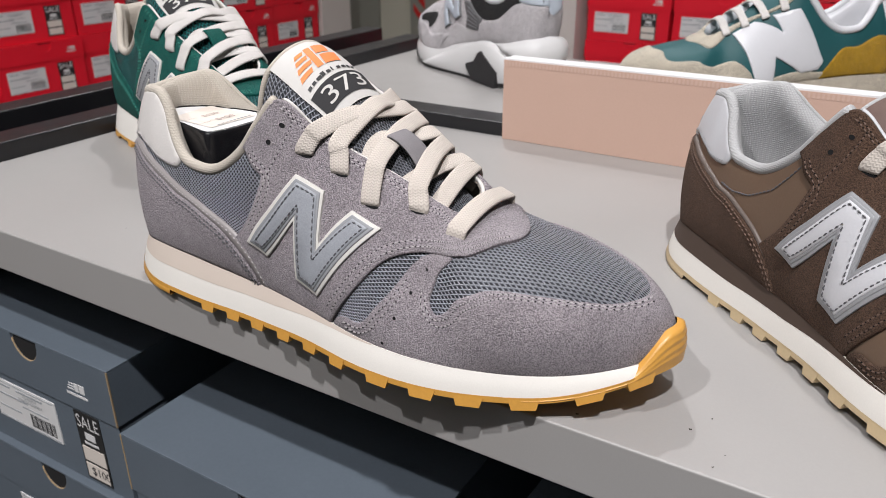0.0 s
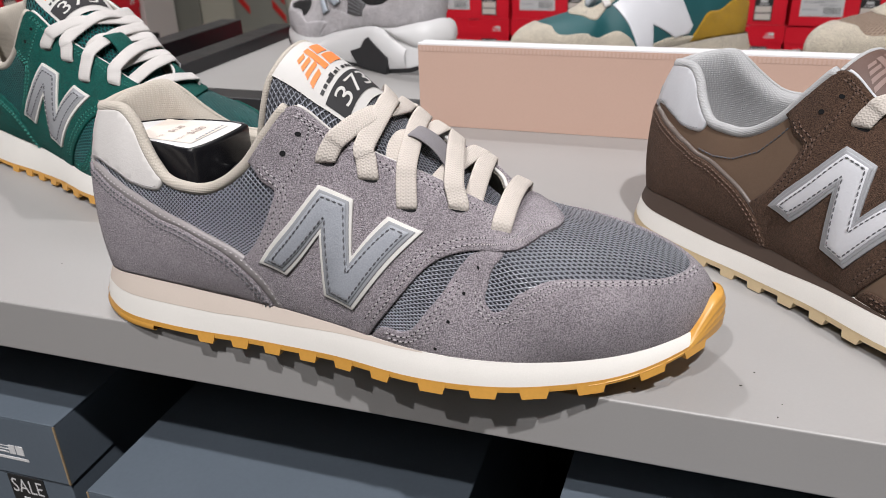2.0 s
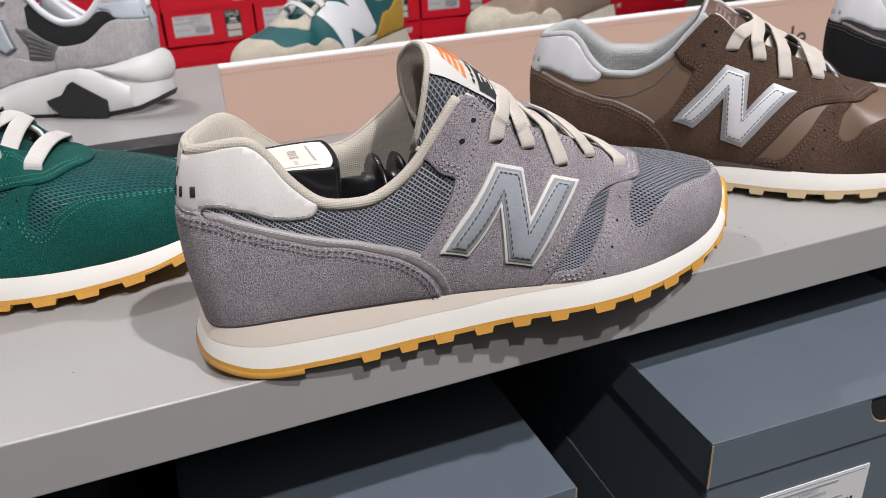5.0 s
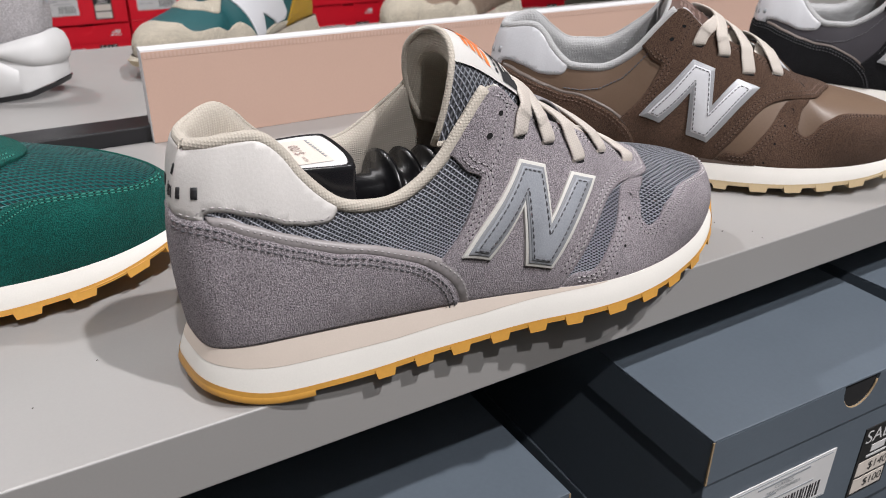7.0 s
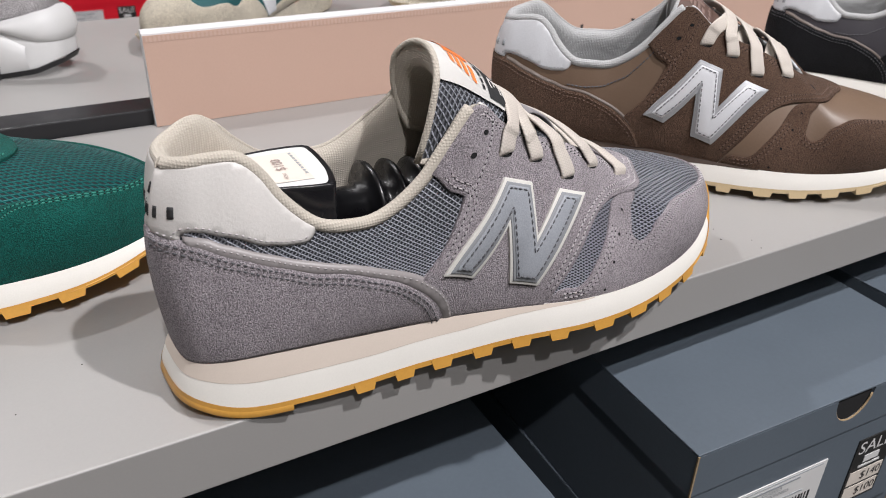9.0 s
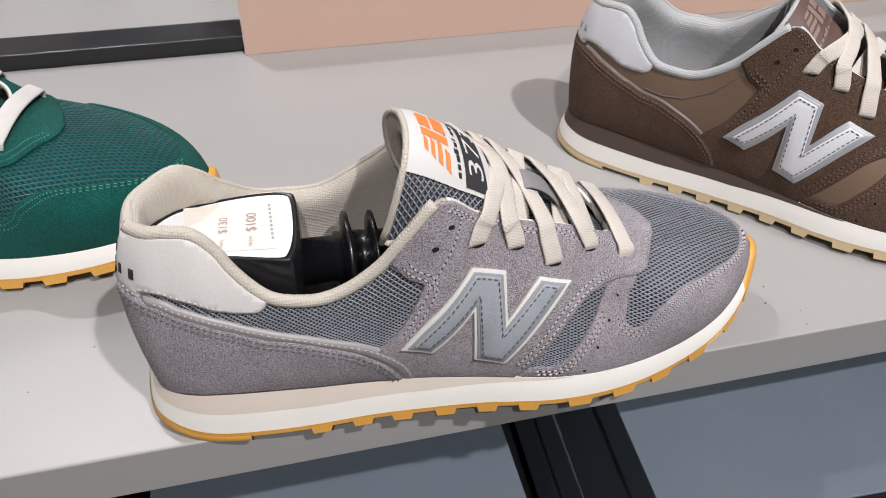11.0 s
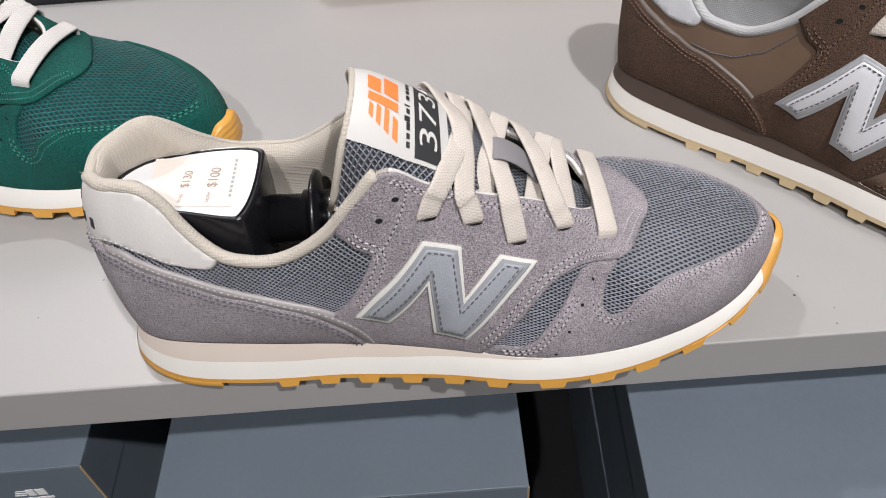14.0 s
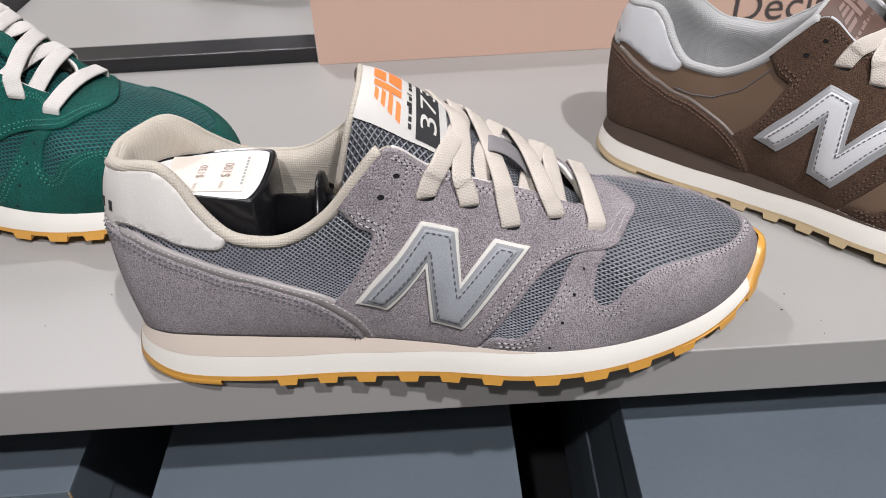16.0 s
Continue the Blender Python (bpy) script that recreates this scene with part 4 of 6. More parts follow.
    # flat black ovals for the shade where each lace dips in
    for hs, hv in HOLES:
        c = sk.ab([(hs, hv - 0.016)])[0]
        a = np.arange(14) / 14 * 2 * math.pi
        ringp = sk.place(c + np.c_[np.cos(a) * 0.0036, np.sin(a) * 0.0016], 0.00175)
        put("eyelet_shade", mesh_from("eyelet_shade", ringp, [tuple(range(14))], pal["hole"]), saddle)
    for lo, hi in ((0.222, 0.395), (0.605, 0.778)):
        st = np.linspace(lo, hi, 90)
        V, F = tube(L.at(st, np.full_like(st, 0.998)) - L.normal(st, np.full_like(st, 0.97)) * 0.0006, 0.0009, 8)
        put("eyestay_backing", mesh_from("eyestay_backing", V, F, pal["tab"]), shoe, "pale folded backing along the lacing edge")
    build_tongue(shoe, pal, number, 2.4 * drop)
    if tree:
        build_tree(m)
    build_laces(L, shoe, pal, 2.0 * drop)
    build_sole(L, shoe, pal, lugs)
    # plain bars where the maker's name stands on the heel tab, one for each letter
    for v0, letters in ((0.880, 3), (0.775, 7)):
        for i in range(letters):
            c0 = (i - (letters - 1) / 2) * 0.0098
            poly = [(c0 + a, v0 + b) for a, b in ((-0.0021, -0.030), (0.0021, -0.030), (0.0021, 0.030), (-0.0021, 0.030))]
            panel(sk, "name_bar", poly, 0.00175, pal["tab_ink"], tab, soft=0.0003, base=0.0012)
    return shoe


def build_tongue(shoe, pal, number, drop=0.0):
    P = tongue_grid()
    n, mm = P.shape[:2]
    tongue = sheet("tongue", P, pal["tongue"], shoe, pal["tongue_label"], flip=False)
    tongue.location = (0.35 * drop, 0, -drop)
    w = np.linspace(-1, 1, mm)
    u = np.linspace(0, 1, n)
    th = (0.0050 + 0.0040 * u[:, None]) * (1 - np.abs(w)[None] ** 6) * np.clip((1 - u[:, None]) / 0.06, 0, 1) ** 0.5
    U, W = np.meshgrid(u, w, indexing="ij")
    back = tongue_at(U, W, -th - 0.0006)
    sheet("tongue_lining", back, pal["lining"], tongue, "pale knit tongue lining", flip=True)
    rim = np.vstack([P[16:, 0], P[-1, 1:-1], P[16:, -1][::-1]])
    V, F = tube(rim, 0.0014, 8)
    put("tongue_edge", mesh_from("tongue_edge", V, F, pal["bind"]), tongue)
    g, f = label_box(0, 0, 1, 1, 16, 16)
    lab = on_label("tongue_label", g, f, 0.0010, pal["label"], shoe, "woven label with orange mark and black number field")
    lab.location = tongue.location
    g, f = label_box(0.040, 0.085, 0.860, 0.325, 14, 8)
    on_label("number_field", g, f, 0.0013, pal["field"], lab)
    if number:
        V, F = glyphs(number, 0.30, 1.0)
        V = V - V.min(0)
        V = V / V.max(0) * [0.585, 0.165] + [0.155, 0.122]
        on_label("number", V, F, 0.0016, pal["label"], lab)
    # a plain bar for each letter of the maker's name
    for i, (wide, tall) in enumerate(((0.05, 0), (0.048, 0), (0.066, 0), (0.048, 1), (0.048, 0), (0.016, 1), (0.048, 0), (0.05, 0), (0.044, 0), (0.048, 0))):
        x0 = 0.10 + 0.070 * i
        g, f = label_box(x0, 0.368, x0 + wide, 0.400 + 0.016 * tall, 4, 3)
        on_label("name_bar", g, f, 0.0013, pal["ink"], lab)
    # the maker's mark as plain slanted stripes and blocks
    for x0, y0, x1, y1 in ((0.10, 0.475, 0.28, 0.525), (0.14, 0.560, 0.335, 0.610), (0.18, 0.645, 0.335, 0.695), (0.22, 0.730, 0.335, 0.780), (0.35, 0.475, 0.43, 0.80), (0.455, 0.475, 0.67, 0.62), (0.465, 0.655, 0.645, 0.81)):
        g, f = label_box(x0, y0, x1, y1, 8, 5, 0.03)
        on_label("mark", g, f, 0.0013, pal["mark"], lab)


# ends of the foremost lace and how far it arches over the throat
BAR = ((0.2105, -0.0200, 0.0686), (0.2095, 0.0265, 0.0698))
BAR_RISE = 0.0038


def build_laces(L, shoe, pal, drop=0.0):
    def hole(k, side):
        s0, v0 = HOLES[k]
        return (s0 if side < 0 else 1 - s0 - 0.006), v0

    def crossing(a, b, over, fore=0.0):
        """Lace between two (s, v) places: up one side, over the tongue, down the other."""
        (s0, v0), (s1, v1) = a, b
        drift = 0.24 * ((1 - s1) - s0)
        pts, ups = [], []

        def lay(sa, va, lift):
            pts.append(L.skin(np.array([sa]), np.array([va]), np.array([lift]))[0])
            ups.append(L.normal(np.array([sa]), np.array([va]))[0])

        def climb(sa, va, d):
            if va > 0.93:
                lay(sa - d * 0.3, 0.90, -0.0050)
                lay(sa + d * 0.4, 0.975, -0.0034)
                return
            lay(sa - d * 0.10, va - 0.034, -0.0060)
            lay(sa - d * 0.06, va - 0.020, 0.0004)
            lay(sa, va + 0.010, 0.0027)
            lay(sa + d * 0.5, va + (1 - va) * 0.5, 0.0031)
            lay(sa + d, 1.0, 0.0034)
        climb(s0, v0, drift)
        e0 = pts[-1]
        mid = len(pts)
        climb(s1, v1, drift)
        tail, tail_up = pts[mid:][::-1], ups[mid:][::-1]
        del pts[mid:], ups[mid:]
        e1 = tail[0]
        for f in (0.25, 0.5, 0.75):
            q = e0 + (e1 - e0) * f + np.array([fore * math.sin(math.pi * f), 0, 0])
            z = max(tongue_z(q[0], q[1]) - drop + 0.0016, q[2] + 0.0022 * math.sin(math.pi * f)) + over * math.sin(math.pi * f)
            pts.append(np.array([q[0], q[1], z]))
            nv = np.array([0.55, 40 * (q[1] - 0.003), 1.0])
            ups.append(nv / np.linalg.norm(nv))
        ribbon("lace", pts + tail, ups + tail_up, 0.0084, 0.0016, pal["lace"], shoe, "flat woven shoelace crossing", 72)

    crossing(hole(0, -1), hole(1, 1), 0.0, 0.006)
    crossing(hole(1, -1), hole(0, 1), 0.0020, 0.005)
    for k, start in ((2, 0.274), (3, 0.303), (4, 0.334)):
        crossing((start, 0.985), hole(min(k, 3), 1), 0.0)
        if k < 4:
            crossing(hole(k, -1), hole(k - 1, 1), 0.0014)
    # the foremost lace is a straight bar over the end of the throat
    a, b = BAR
    y = np.linspace(a[1], b[1], 9)
    f = (y - y[0]) / (y[-1] - y[0])
    rise = 4 * f * (1 - f)
    pts = np.c_[a[0] + (b[0] - a[0]) * f, y, a[2] + (b[2] - a[2]) * f + BAR_RISE * rise - drop * 0.5]
    ups = np.c_[np.full(9, 0.45), 2.0 * (2 * f - 1) * 0.55, np.ones(9)]
    pts = np.vstack([pts[:1] + [-0.001, -0.0008, -0.006], pts, pts[-1:] + [-0.001, 0.0008, -0.006]])
    ups = np.vstack([ups[:1], ups, ups[-1:]])
    ribbon("lace", pts, ups / np.linalg.norm(ups, axis=1)[:, None], 0.0084, 0.0016, pal["lace"], shoe, "flat woven shoelace crossing", 72)
    # lace keeper on the tongue
    c = [(0.1845, 0.0), (0.1815, 0.0040), (0.177, 0.0064), (0.172, 0.0066), (0.1675, 0.0044), (0.1655, 0.0)]
    pts = [(x, 0.001, tongue_z(x, 0.001) - drop + h + 0.0005) for x, h in c]
    ribbon("lace_keeper", pts, [(0.6, 0, 0.8)] * len(pts), 0.0130, 0.0014, pal["webbing"], shoe, "ribbed webbing lace keeper", 30)


def lip_out(L, s=np.arange(300) / 300):
    """How far the foam's upper rim stands out from the plan of the sole; it leans in at the heel."""
    return np.interp(L.edge(s)[0][:, 0], (0.05, 0.20), (-0.0040, -0.0020))


def build_sole(L, shoe, pal, lugs=True):
    seam = table_fn(L.seam_x, L.seam_z)
    foam = sheet("midsole", sole_band(L, FOAM_LOW, lambda x: seam(x) + 0.0012, 0.0013, lip_out(L), belly=0.0004, steps=8), pal["foam"], shoe, "pale foam midsole", wrap=True)
    # top lip closes the foam towards the upper
    sheet("midsole_lip", sole_band(L, lambda x: seam(x) + 0.0012, lambda x: seam(x) - 0.0005, lip_out(L), lip_out(L) - 0.0057, steps=3), pal["foam"], foam, wrap=True)
    if pal.get("wedge"):
        q = np.linspace(-0.30, 0.30, 240)
        px = L.edge(q)[0][:, 0]
        frac = np.interp(px, [0, 0.03, 0.08, 0.12, 0.16, 0.19], [0.56, 0.50, 0.50, 0.60, 0.86, 1.0])
        low = FOAM_LOW(px) * (1 - frac) + (seam(px) + 0.0012) * frac
        hi = seam(px) + 0.0013
        p, nr = L.edge(q)
        lip = lip_out(L, q)
        rows = []
        for f in (0, 0.25, 0.5, 0.75, 1.0):
            g = frac + (1 - frac) * f
            o = (0.0013 * (1 - g) + lip * g + 0.0004 * np.sin(math.pi * g) + 0.00015)[:, None]
            rows.append(np.c_[p + nr * o, low * (1 - f) + hi * f])
        sheet("heel_wedge", np.stack(rows, 1), pal["wedge"], foam, "beige heel wedge")
    base = lambda x: FOAM_LOW(x) - 0.0020
    out = sheet("outsole", sole_band(L, base, lambda x: FOAM_LOW(x) + 0.0006, 0.0016, 0.0014, steps=4), pal["rubber"], shoe, pal["rubber_label"], wrap=True)
    # underside
    ss = np.arange(120) / 120
    p, nr = L.edge(ss)
    k = np.linspace(0, 1, 6)
    mid = np.c_[p[:, 0] * 0.96 + 0.006, p[:, 1] * 0]
    I = mid[:, None] * (1 - k[None, :, None]) + (p + nr * 0.0004)[:, None] * k[None, :, None]
    sheet("sole_underside", np.dstack([I, base(I[..., 0].ravel()).reshape(I.shape[:2])]), pal["rubber"], out, wrap=True, flip=True)
    # toe bumper climbs the tip
    q = np.linspace(0.40, 0.60, 80)
    k = np.clip((0.041 - np.abs(q - 0.5)) / 0.032, 0, 1)
    k = k * k * (3 - 2 * k)
    p, nr = L.edge(q)
    low = FOAM_LOW(p[:, 0]) - 0.0012
    top = low + 0.0012 + k * (seam(p[:, 0]) + 0.0115 - low)
    rows = []
    for f in np.linspace(0, 1, 22):
        rib = 0.00018 * math.cos(f * 26) * k if 0.25 < f < 0.85 else 0 * k
        o = np.interp(f, (0, 0.3, 0.7, 0.93, 1.0), (0.0016, 0.0019, 0.0012, 0.0002, -0.0030)) + rib
        rows.append(np.c_[p + nr * o[:, None], low * (1 - f) + top * f])
    sheet("toe_bumper", np.stack(rows, 1), pal["rubber"], out, "ribbed toe bumper of rubber")
    if not lugs:
        return
    # lugs along both edges, each a tapered block
    deep = 0.017
    centres = [0.0727, 0.0909, 0.1085, 0.1277, 0.1462, 0.1646, 0.1880, 0.2093, 0.2291, 0.2503, 0.2725, 0.2875]
    lat = np.linspace(0, 0.5, 400)
    px = L.edge(lat)[0][:, 0]
    for x in centres:
        for side in (-1, 1):
            s0 = float(np.interp(x, px, lat))
            wide, narrow = (0.0051, 0.0038) if x < 0.17 else (0.0062, 0.0048)
            lug_block(L, s0 if side < 0 else 1 - s0, wide, narrow, deep, base, pal["rubber"], out)
    # heel block
    q = np.linspace(-0.088, 0.088, 70)
    p, nr = L.edge(q)
    top = base(p[:, 0]) + 0.0004
    low = np.maximum(top - 0.0032, 0.0)
    rows = [np.c_[p + nr * 0.0016, top], np.c_[p + nr * 0.0024, low + 0.0010], np.c_[p + nr * 0.0016, low], np.c_[p - nr * 0.020, low], np.c_[p - nr * 0.020, top]]
    sheet("heel_tread", np.stack(rows, 1), pal["rubber"], out)


def lug_block(L, s0, wide, narrow, deep, base, material, parent):
    V = []
    for w, lvl in ((wide, 1), (narrow, 0)):
        for o in (0.0017 if lvl else 0.0024, -deep):
            for sg in (-1, 1):
                p, nr = L.edge(np.array([s0 + sg * w / L.girth]))
                xy = p[0] + nr[0] * o
                zt = base(np.array([xy[0]]))[0]
                V.append((xy[0], xy[1], zt + 0.0018 if lvl else max(zt - 0.0028, 0.0)))
    F = [(0, 1, 5, 4), (2, 6, 7, 3), (0, 4, 6, 2), (1, 3, 7, 5), (4, 5, 7, 6)]
    put("lug", mesh_from("lug", V, F, material, False), parent)


def build_tree(m):
    """Plastic shoe tree in the heel: a block with a white card and price sticker, and a ribbed rod."""
    plan = np.array([(0.0140, 0.008), (0.0175, -0.0030), (0.030, -0.0095), (0.048, -0.0140), (0.066, -0.0188), (0.0710, -0.0175), (0.0745, -0.004), (0.0752, 0.0175), (0.0720, 0.0235), (0.057, 0.0250), (0.038, 0.0230), (0.023, 0.0185)])
    holder = thing("shoe_tree", "black plastic shoe tree with price card inside the grey shoe", "shoe tree", m)
    c = resample(curve(plan, 120, closed=True), 0.0015, closed=True)
    mid = c.mean(0)
    rows = []
    for k, z in ((0.0, 0.0295), (0.70, 0.0295), (0.82, 0.036), (0.92, 0.050), (0.985, 0.058), (1.0, 0.072), (1.0, 0.0865), (0.985, 0.0882), (0.955, 0.0888), (0.93, 0.0880), (0.0, 0.0880)):
        rows.append(np.c_[mid + (c - mid) * k, np.full(len(c), z)])
    sheet("heel_block", np.stack(rows, 1), M["plastic"], holder, "glossy black plastic heel block", wrap=True)
    card = mid + (c - mid) * 0.90
    put("card", mesh_from("card", np.c_[card, np.full(len(card), 0.0884)], [tuple(range(len(card)))], M["paper"], False), holder, "white card on top")
    st = [(0.0300, 0.0205), (0.0665, 0.0175), (0.0650, -0.0115), (0.0320, -0.0080)]
    label = put("price_sticker", mesh_from("price_sticker", [(x, y, 0.0887) for x, y in st], [(0, 3, 2, 1)], M["sticker"], False), holder, "cream price sticker")
    turn = pose(0, 0, 0, 0, 0, 86)
    for text, x, y, size in (("$130", 0.0455, 0.0060, 0.0050), ("$100", 0.0565, 0.0060, 0.0058), ("WAS", 0.0445, -0.0050, 0.0022), ("NOW", 0.0555, -0.0055, 0.0022)):
        flat_text("print", text, size, pose(x, y, 0.0890) @ turn, M["ink_pink"], label)
    for i in range(9):
        bm = block(0.0635, -0.0060 + i * 0.0026, 0.0888, 0.0645, -0.0045 + i * 0.0026, 0.0889)
        part("print_bar", bm, M["bar_grey"], label)
    # rod with ribs
    prof = [(0.070, 0.0), (0.070, 0.0105), (0.088, 0.0105), (0.0885, 0.0120), (0.0915, 0.0120), (0.0925, 0.0190), (0.0935, 0.0205), (0.0950, 0.0200), (0.0965, 0.0120)]
    for i in range(1, 4):
        prof += [(x + 0.011 * i, r - 0.0006 * i) for x, r in ((0.0915, 0.0120), (0.0925, 0.0185), (0.0935, 0.0205), (0.0950, 0.0200), (0.0965, 0.0120))]
    prof += [(0.150, 0.009), (0.150, 0.0)]
    a = np.arange(32) / 32 * 2 * math.pi
    rows = np.array([[(x, 0.006 + r * math.cos(t), 0.0635 - (x - 0.068) * 0.04 + r * math.sin(t)) for t in a] for x, r in prof])
    n, k = rows.shape[:2]
    F = [(i * k + j, i * k + (j + 1) % k, (i + 1) * k + (j + 1) % k, (i + 1) * k + j) for i in range(n - 1) for j in range(k)]
    put("ribbed_rod", mesh_from("ribbed_rod", rows.reshape(-1, 3), F, M["plastic_matt"], True), holder, "matt black ribbed rod")

# ---- the display table ----
def shelf_board(y0, y1, label):
    board = thing("display_shelf", label, "shelf")
    part("top_board", block(-0.41, y0 + 0.0008, 0.6720, 1.6, y1, 0.7012), M["shelf"], board)
    part("top_skin", block(-0.41, y0 + 0.0012, 0.7008, 1.6, y1, 0.7015), M["shelf"], board, "smooth lacquered top")
    part("front_edge", block(-0.41, y0, 0.6717, 1.6, y0 + 0.0030, 0.70148, 0.0010, 3), M["shelf"], board, "rounded front edge strip")
    return board


shelf_board(0.0, 0.3555, "warm grey lacquered shelf board with shoes on it")
shelf_board(0.3885, 0.730, "warm grey lacquered rear shelf board with shoes on it")
frame_thing = thing("table_frame", "black powder-coated steel frame of the display table", "table frame")
part("middle_rail", block(-0.408, 0.3565, 0.660, 1.6, 0.3875, 0.7135, 0.0012), M["black_metal"], frame_thing)
part("side_rail", block(-0.446, -0.002, 0.640, -0.411, 0.722, 0.7165, 0.0015), M["black_metal"], frame_thing)
part("side_rail", block(-0.545, -0.002, 0.640, -0.512, 0.752, 0.7165, 0.0015), M["black_metal"], frame_thing)
part("side_tray", block(-0.512, -0.002, 0.640, -0.446, 0.745, 0.690), M["plastic"], frame_thing)
part("back_rail", block(-0.411, 0.690, 0.640, 1.6, 0.720, 0.6712, 0.0015), M["black_metal"], frame_thing)
part("back_panel", block(-0.40, 0.36, 0.02, 1.6, 0.37, 0.655), M["dark"], frame_thing)
part("foot_board", block(-0.545, 0.02, 0.0, 1.6, 0.72, 0.02), M["dark"], frame_thing)
part("side_panel", block(-0.446, 0.0, 0.02, -0.436, 0.72, 0.640), M["dark"], frame_thing)
part("side_panel", block(1.59, 0.0, 0.02, 1.60, 0.72, 0.671), M["dark"], frame_thing)
part("box_shelf", block(-0.434, 0.02, 0.330, 1.588, 0.358, 0.345), M["dark"], frame_thing)

# ---- the card sign ----
sign = thing("shelf_sign", "peach printed foam board sign with dark lettering on the shelf", "sign")
part("board", block(-0.0935, 0.3490, 0.7015, 0.66, 0.3545, 0.7715, 0.0004), M["sign_white"], sign, "white foam board")
part("back_leaf", block(-0.0925, 0.3546, 0.7137, 0.66, 0.3655, 0.7712, 0.0004), M["sign_white"], sign, "white rear leaf")
part("face", block(-0.0930, 0.3484, 0.7018, 0.66, 0.3489, 0.7700), M["peach"], sign, "peach printed face")
for i in range(240):
    x = -0.0915 + i * 0.0031
    part("stripe", block(x, 0.3480, 0.7655, x + 0.0016, 0.34835, 0.7694), M["sign_stripe"], sign)
flat_text("lettering", "Declare Your Style", 0.034, pose(0.380, 0.3479, 0.7265, 90), M["sign_ink"], sign, "dark serif lettering", 0.272)

# ---- the shoes ----
PAL_GREY = dict(base=M["mesh_grey"], base_label="open grey mesh upper", suede=M["suede_grey"], suede_label="grey suede overlay", lining=M["lining_cream"], bind=M["bind_cream"], tab=M["leather_white"], tab_label="white leather heel tab",
                piping=M["piping"], thread=M["thread"], thread2=M["thread_dark"], thread3=M["thread"], n_edge=M["edge_cream"], n_ground=M["silver_dark"], n_film=M["silver"], n_thread=M["thread_dark"], hole=M["hole"],
                tongue=M["tongue_grey"], tongue_label="grey mesh tongue", label=M["label_white"], field=M["black_cloth"], ink=M["ink"], mark=M["orange"], lace=M["lace_cream"], webbing=M["webbing"],
                foam=M["eva_white"], wedge=M["eva_beige"], rubber=M["gum"], rubber_label="gum rubber outsole", tab_ink=M["ink"])
PAL_BROWN = dict(PAL_GREY, quarter_line=True, thin_piping=True, base=M["leather_tan"], base_label="tan leather upper", suede=M["suede_brown"], suede_label="dark brown suede overlay", lining=M["lining_grey"], bind=M["bind_grey"], tab=M["leather_pale"], tab_label="pale grey leather heel tab",
                 piping=M["piping_brown"], thread=M["thread_tan"], thread2=M["thread_tan"], thread3=M["bar_grey"], n_edge=M["film_mid"], n_ground=M["film_mid"], n_film=M["leather_n"], tongue=M["mesh_brown"], tongue_label="brown mesh tongue",
                 label=M["label_brown"], field=M["label_brown"], ink=M["label_brown_mark"], mark=M["label_brown_mark"], wedge=M["foam_brown"], rubber=M["rubber_sand"], rubber_label="sand rubber outsole", tab_ink=M["bar_grey"], webbing=M["label_brown"])
PAL_GREEN = dict(PAL_GREY, thin_piping=True, base=M["mesh_green"], base_label="green mesh upper", suede=M["suede_green"], suede_label="green suede overlay", thread=M["thread_green"], thread2=M["thread_green"], piping=M["suede_green"], tongue=M["mesh_green"], tongue_label="green mesh tongue",
                 wedge=None, webbing=M["suede_green"], n_film=M["film_mid"], n_ground=M["film_mid"], lace=M["lace_white"])
PAL_BLACK = dict(PAL_BROWN, base=M["leather_black"], base_label="charcoal leather upper", suede=M["suede_black"], suede_label="black suede overlay", thread=M["thread_dark"], thread2=M["thread_dark"], tongue=M["mesh_black"], tongue_label="black mesh tongue", label=M["suede_black"], field=M["suede_black"], wedge=None, rubber=M["rubber_black"], rubber_label="black rubber outsole")
build_runner("running_shoe", "grey suede and mesh running shoe with cream laces and gum sole", PAL_GREY, pose(-0.149, 0.03, 0.7015), tree=True)
build_runner("running_shoe", "dark brown suede and tan leather running shoe with white side patch", PAL_BROWN, pose(0.1079, 0.2068, 0.7015, 0, 0, -39.4), number="", drop=0.006, heel=0.0035)
build_runner("running_shoe", "green suede and mesh running shoe with white laces and gum sole", PAL_GREEN, pose(-0.4203, 0.2245, 0.7015, 0, 0, -16.5) @ Matrix.Scale(1.065, 4), heel=0.006)
build_runner("running_shoe", "black suede running shoe with pale heel tab and lining", PAL_BLACK, pose(0.404, 0.2295, 0.7015, 0, 0, -44), number="", lugs=False, drop=0.006, heel=0.006)

# specks of dust on the shelf
V, F = [], []
for x, y, r in ((0.1597, 0.0237, 0.00065), (0.1654, 0.0349, 0.00043), (0.1727, 0.0057, 0.00043), (0.1750, 0.0147, 0.00029), (-0.2048, 0.0441, 0.00043), (-0.178, 0.066, 0.00043), (0.232, 0.052, 0.00043), (0.118, 0.010, 0.00058), (0.21, 0.075, 0.00029), (0.05, 0.16, 0.00029), (-0.06, 0.19, 0.00029)):
    k = len(V)
    V += [(x + r * math.cos(a) * random.uniform(0.6, 1.3), y + r * math.sin(a) * random.uniform(0.5, 1.2), 0.70155 + (0.0003 if i % 2 else 0)) for i, a in enumerate(np.arange(6) / 6 * 2 * math.pi)]
    F.append(tuple(range(k, k + 6)))
tagged(new("dust", mesh_from("dust", V, F, M["dust"], False)), "dark specks of dust on the grey shelf", "dust", "", "stuff")

# ---- two other models on the rear shelf ----
def raised(wall, up):
    return [(a, x, y, z + up, *rest) for a, x, y, z, *rest in wall]


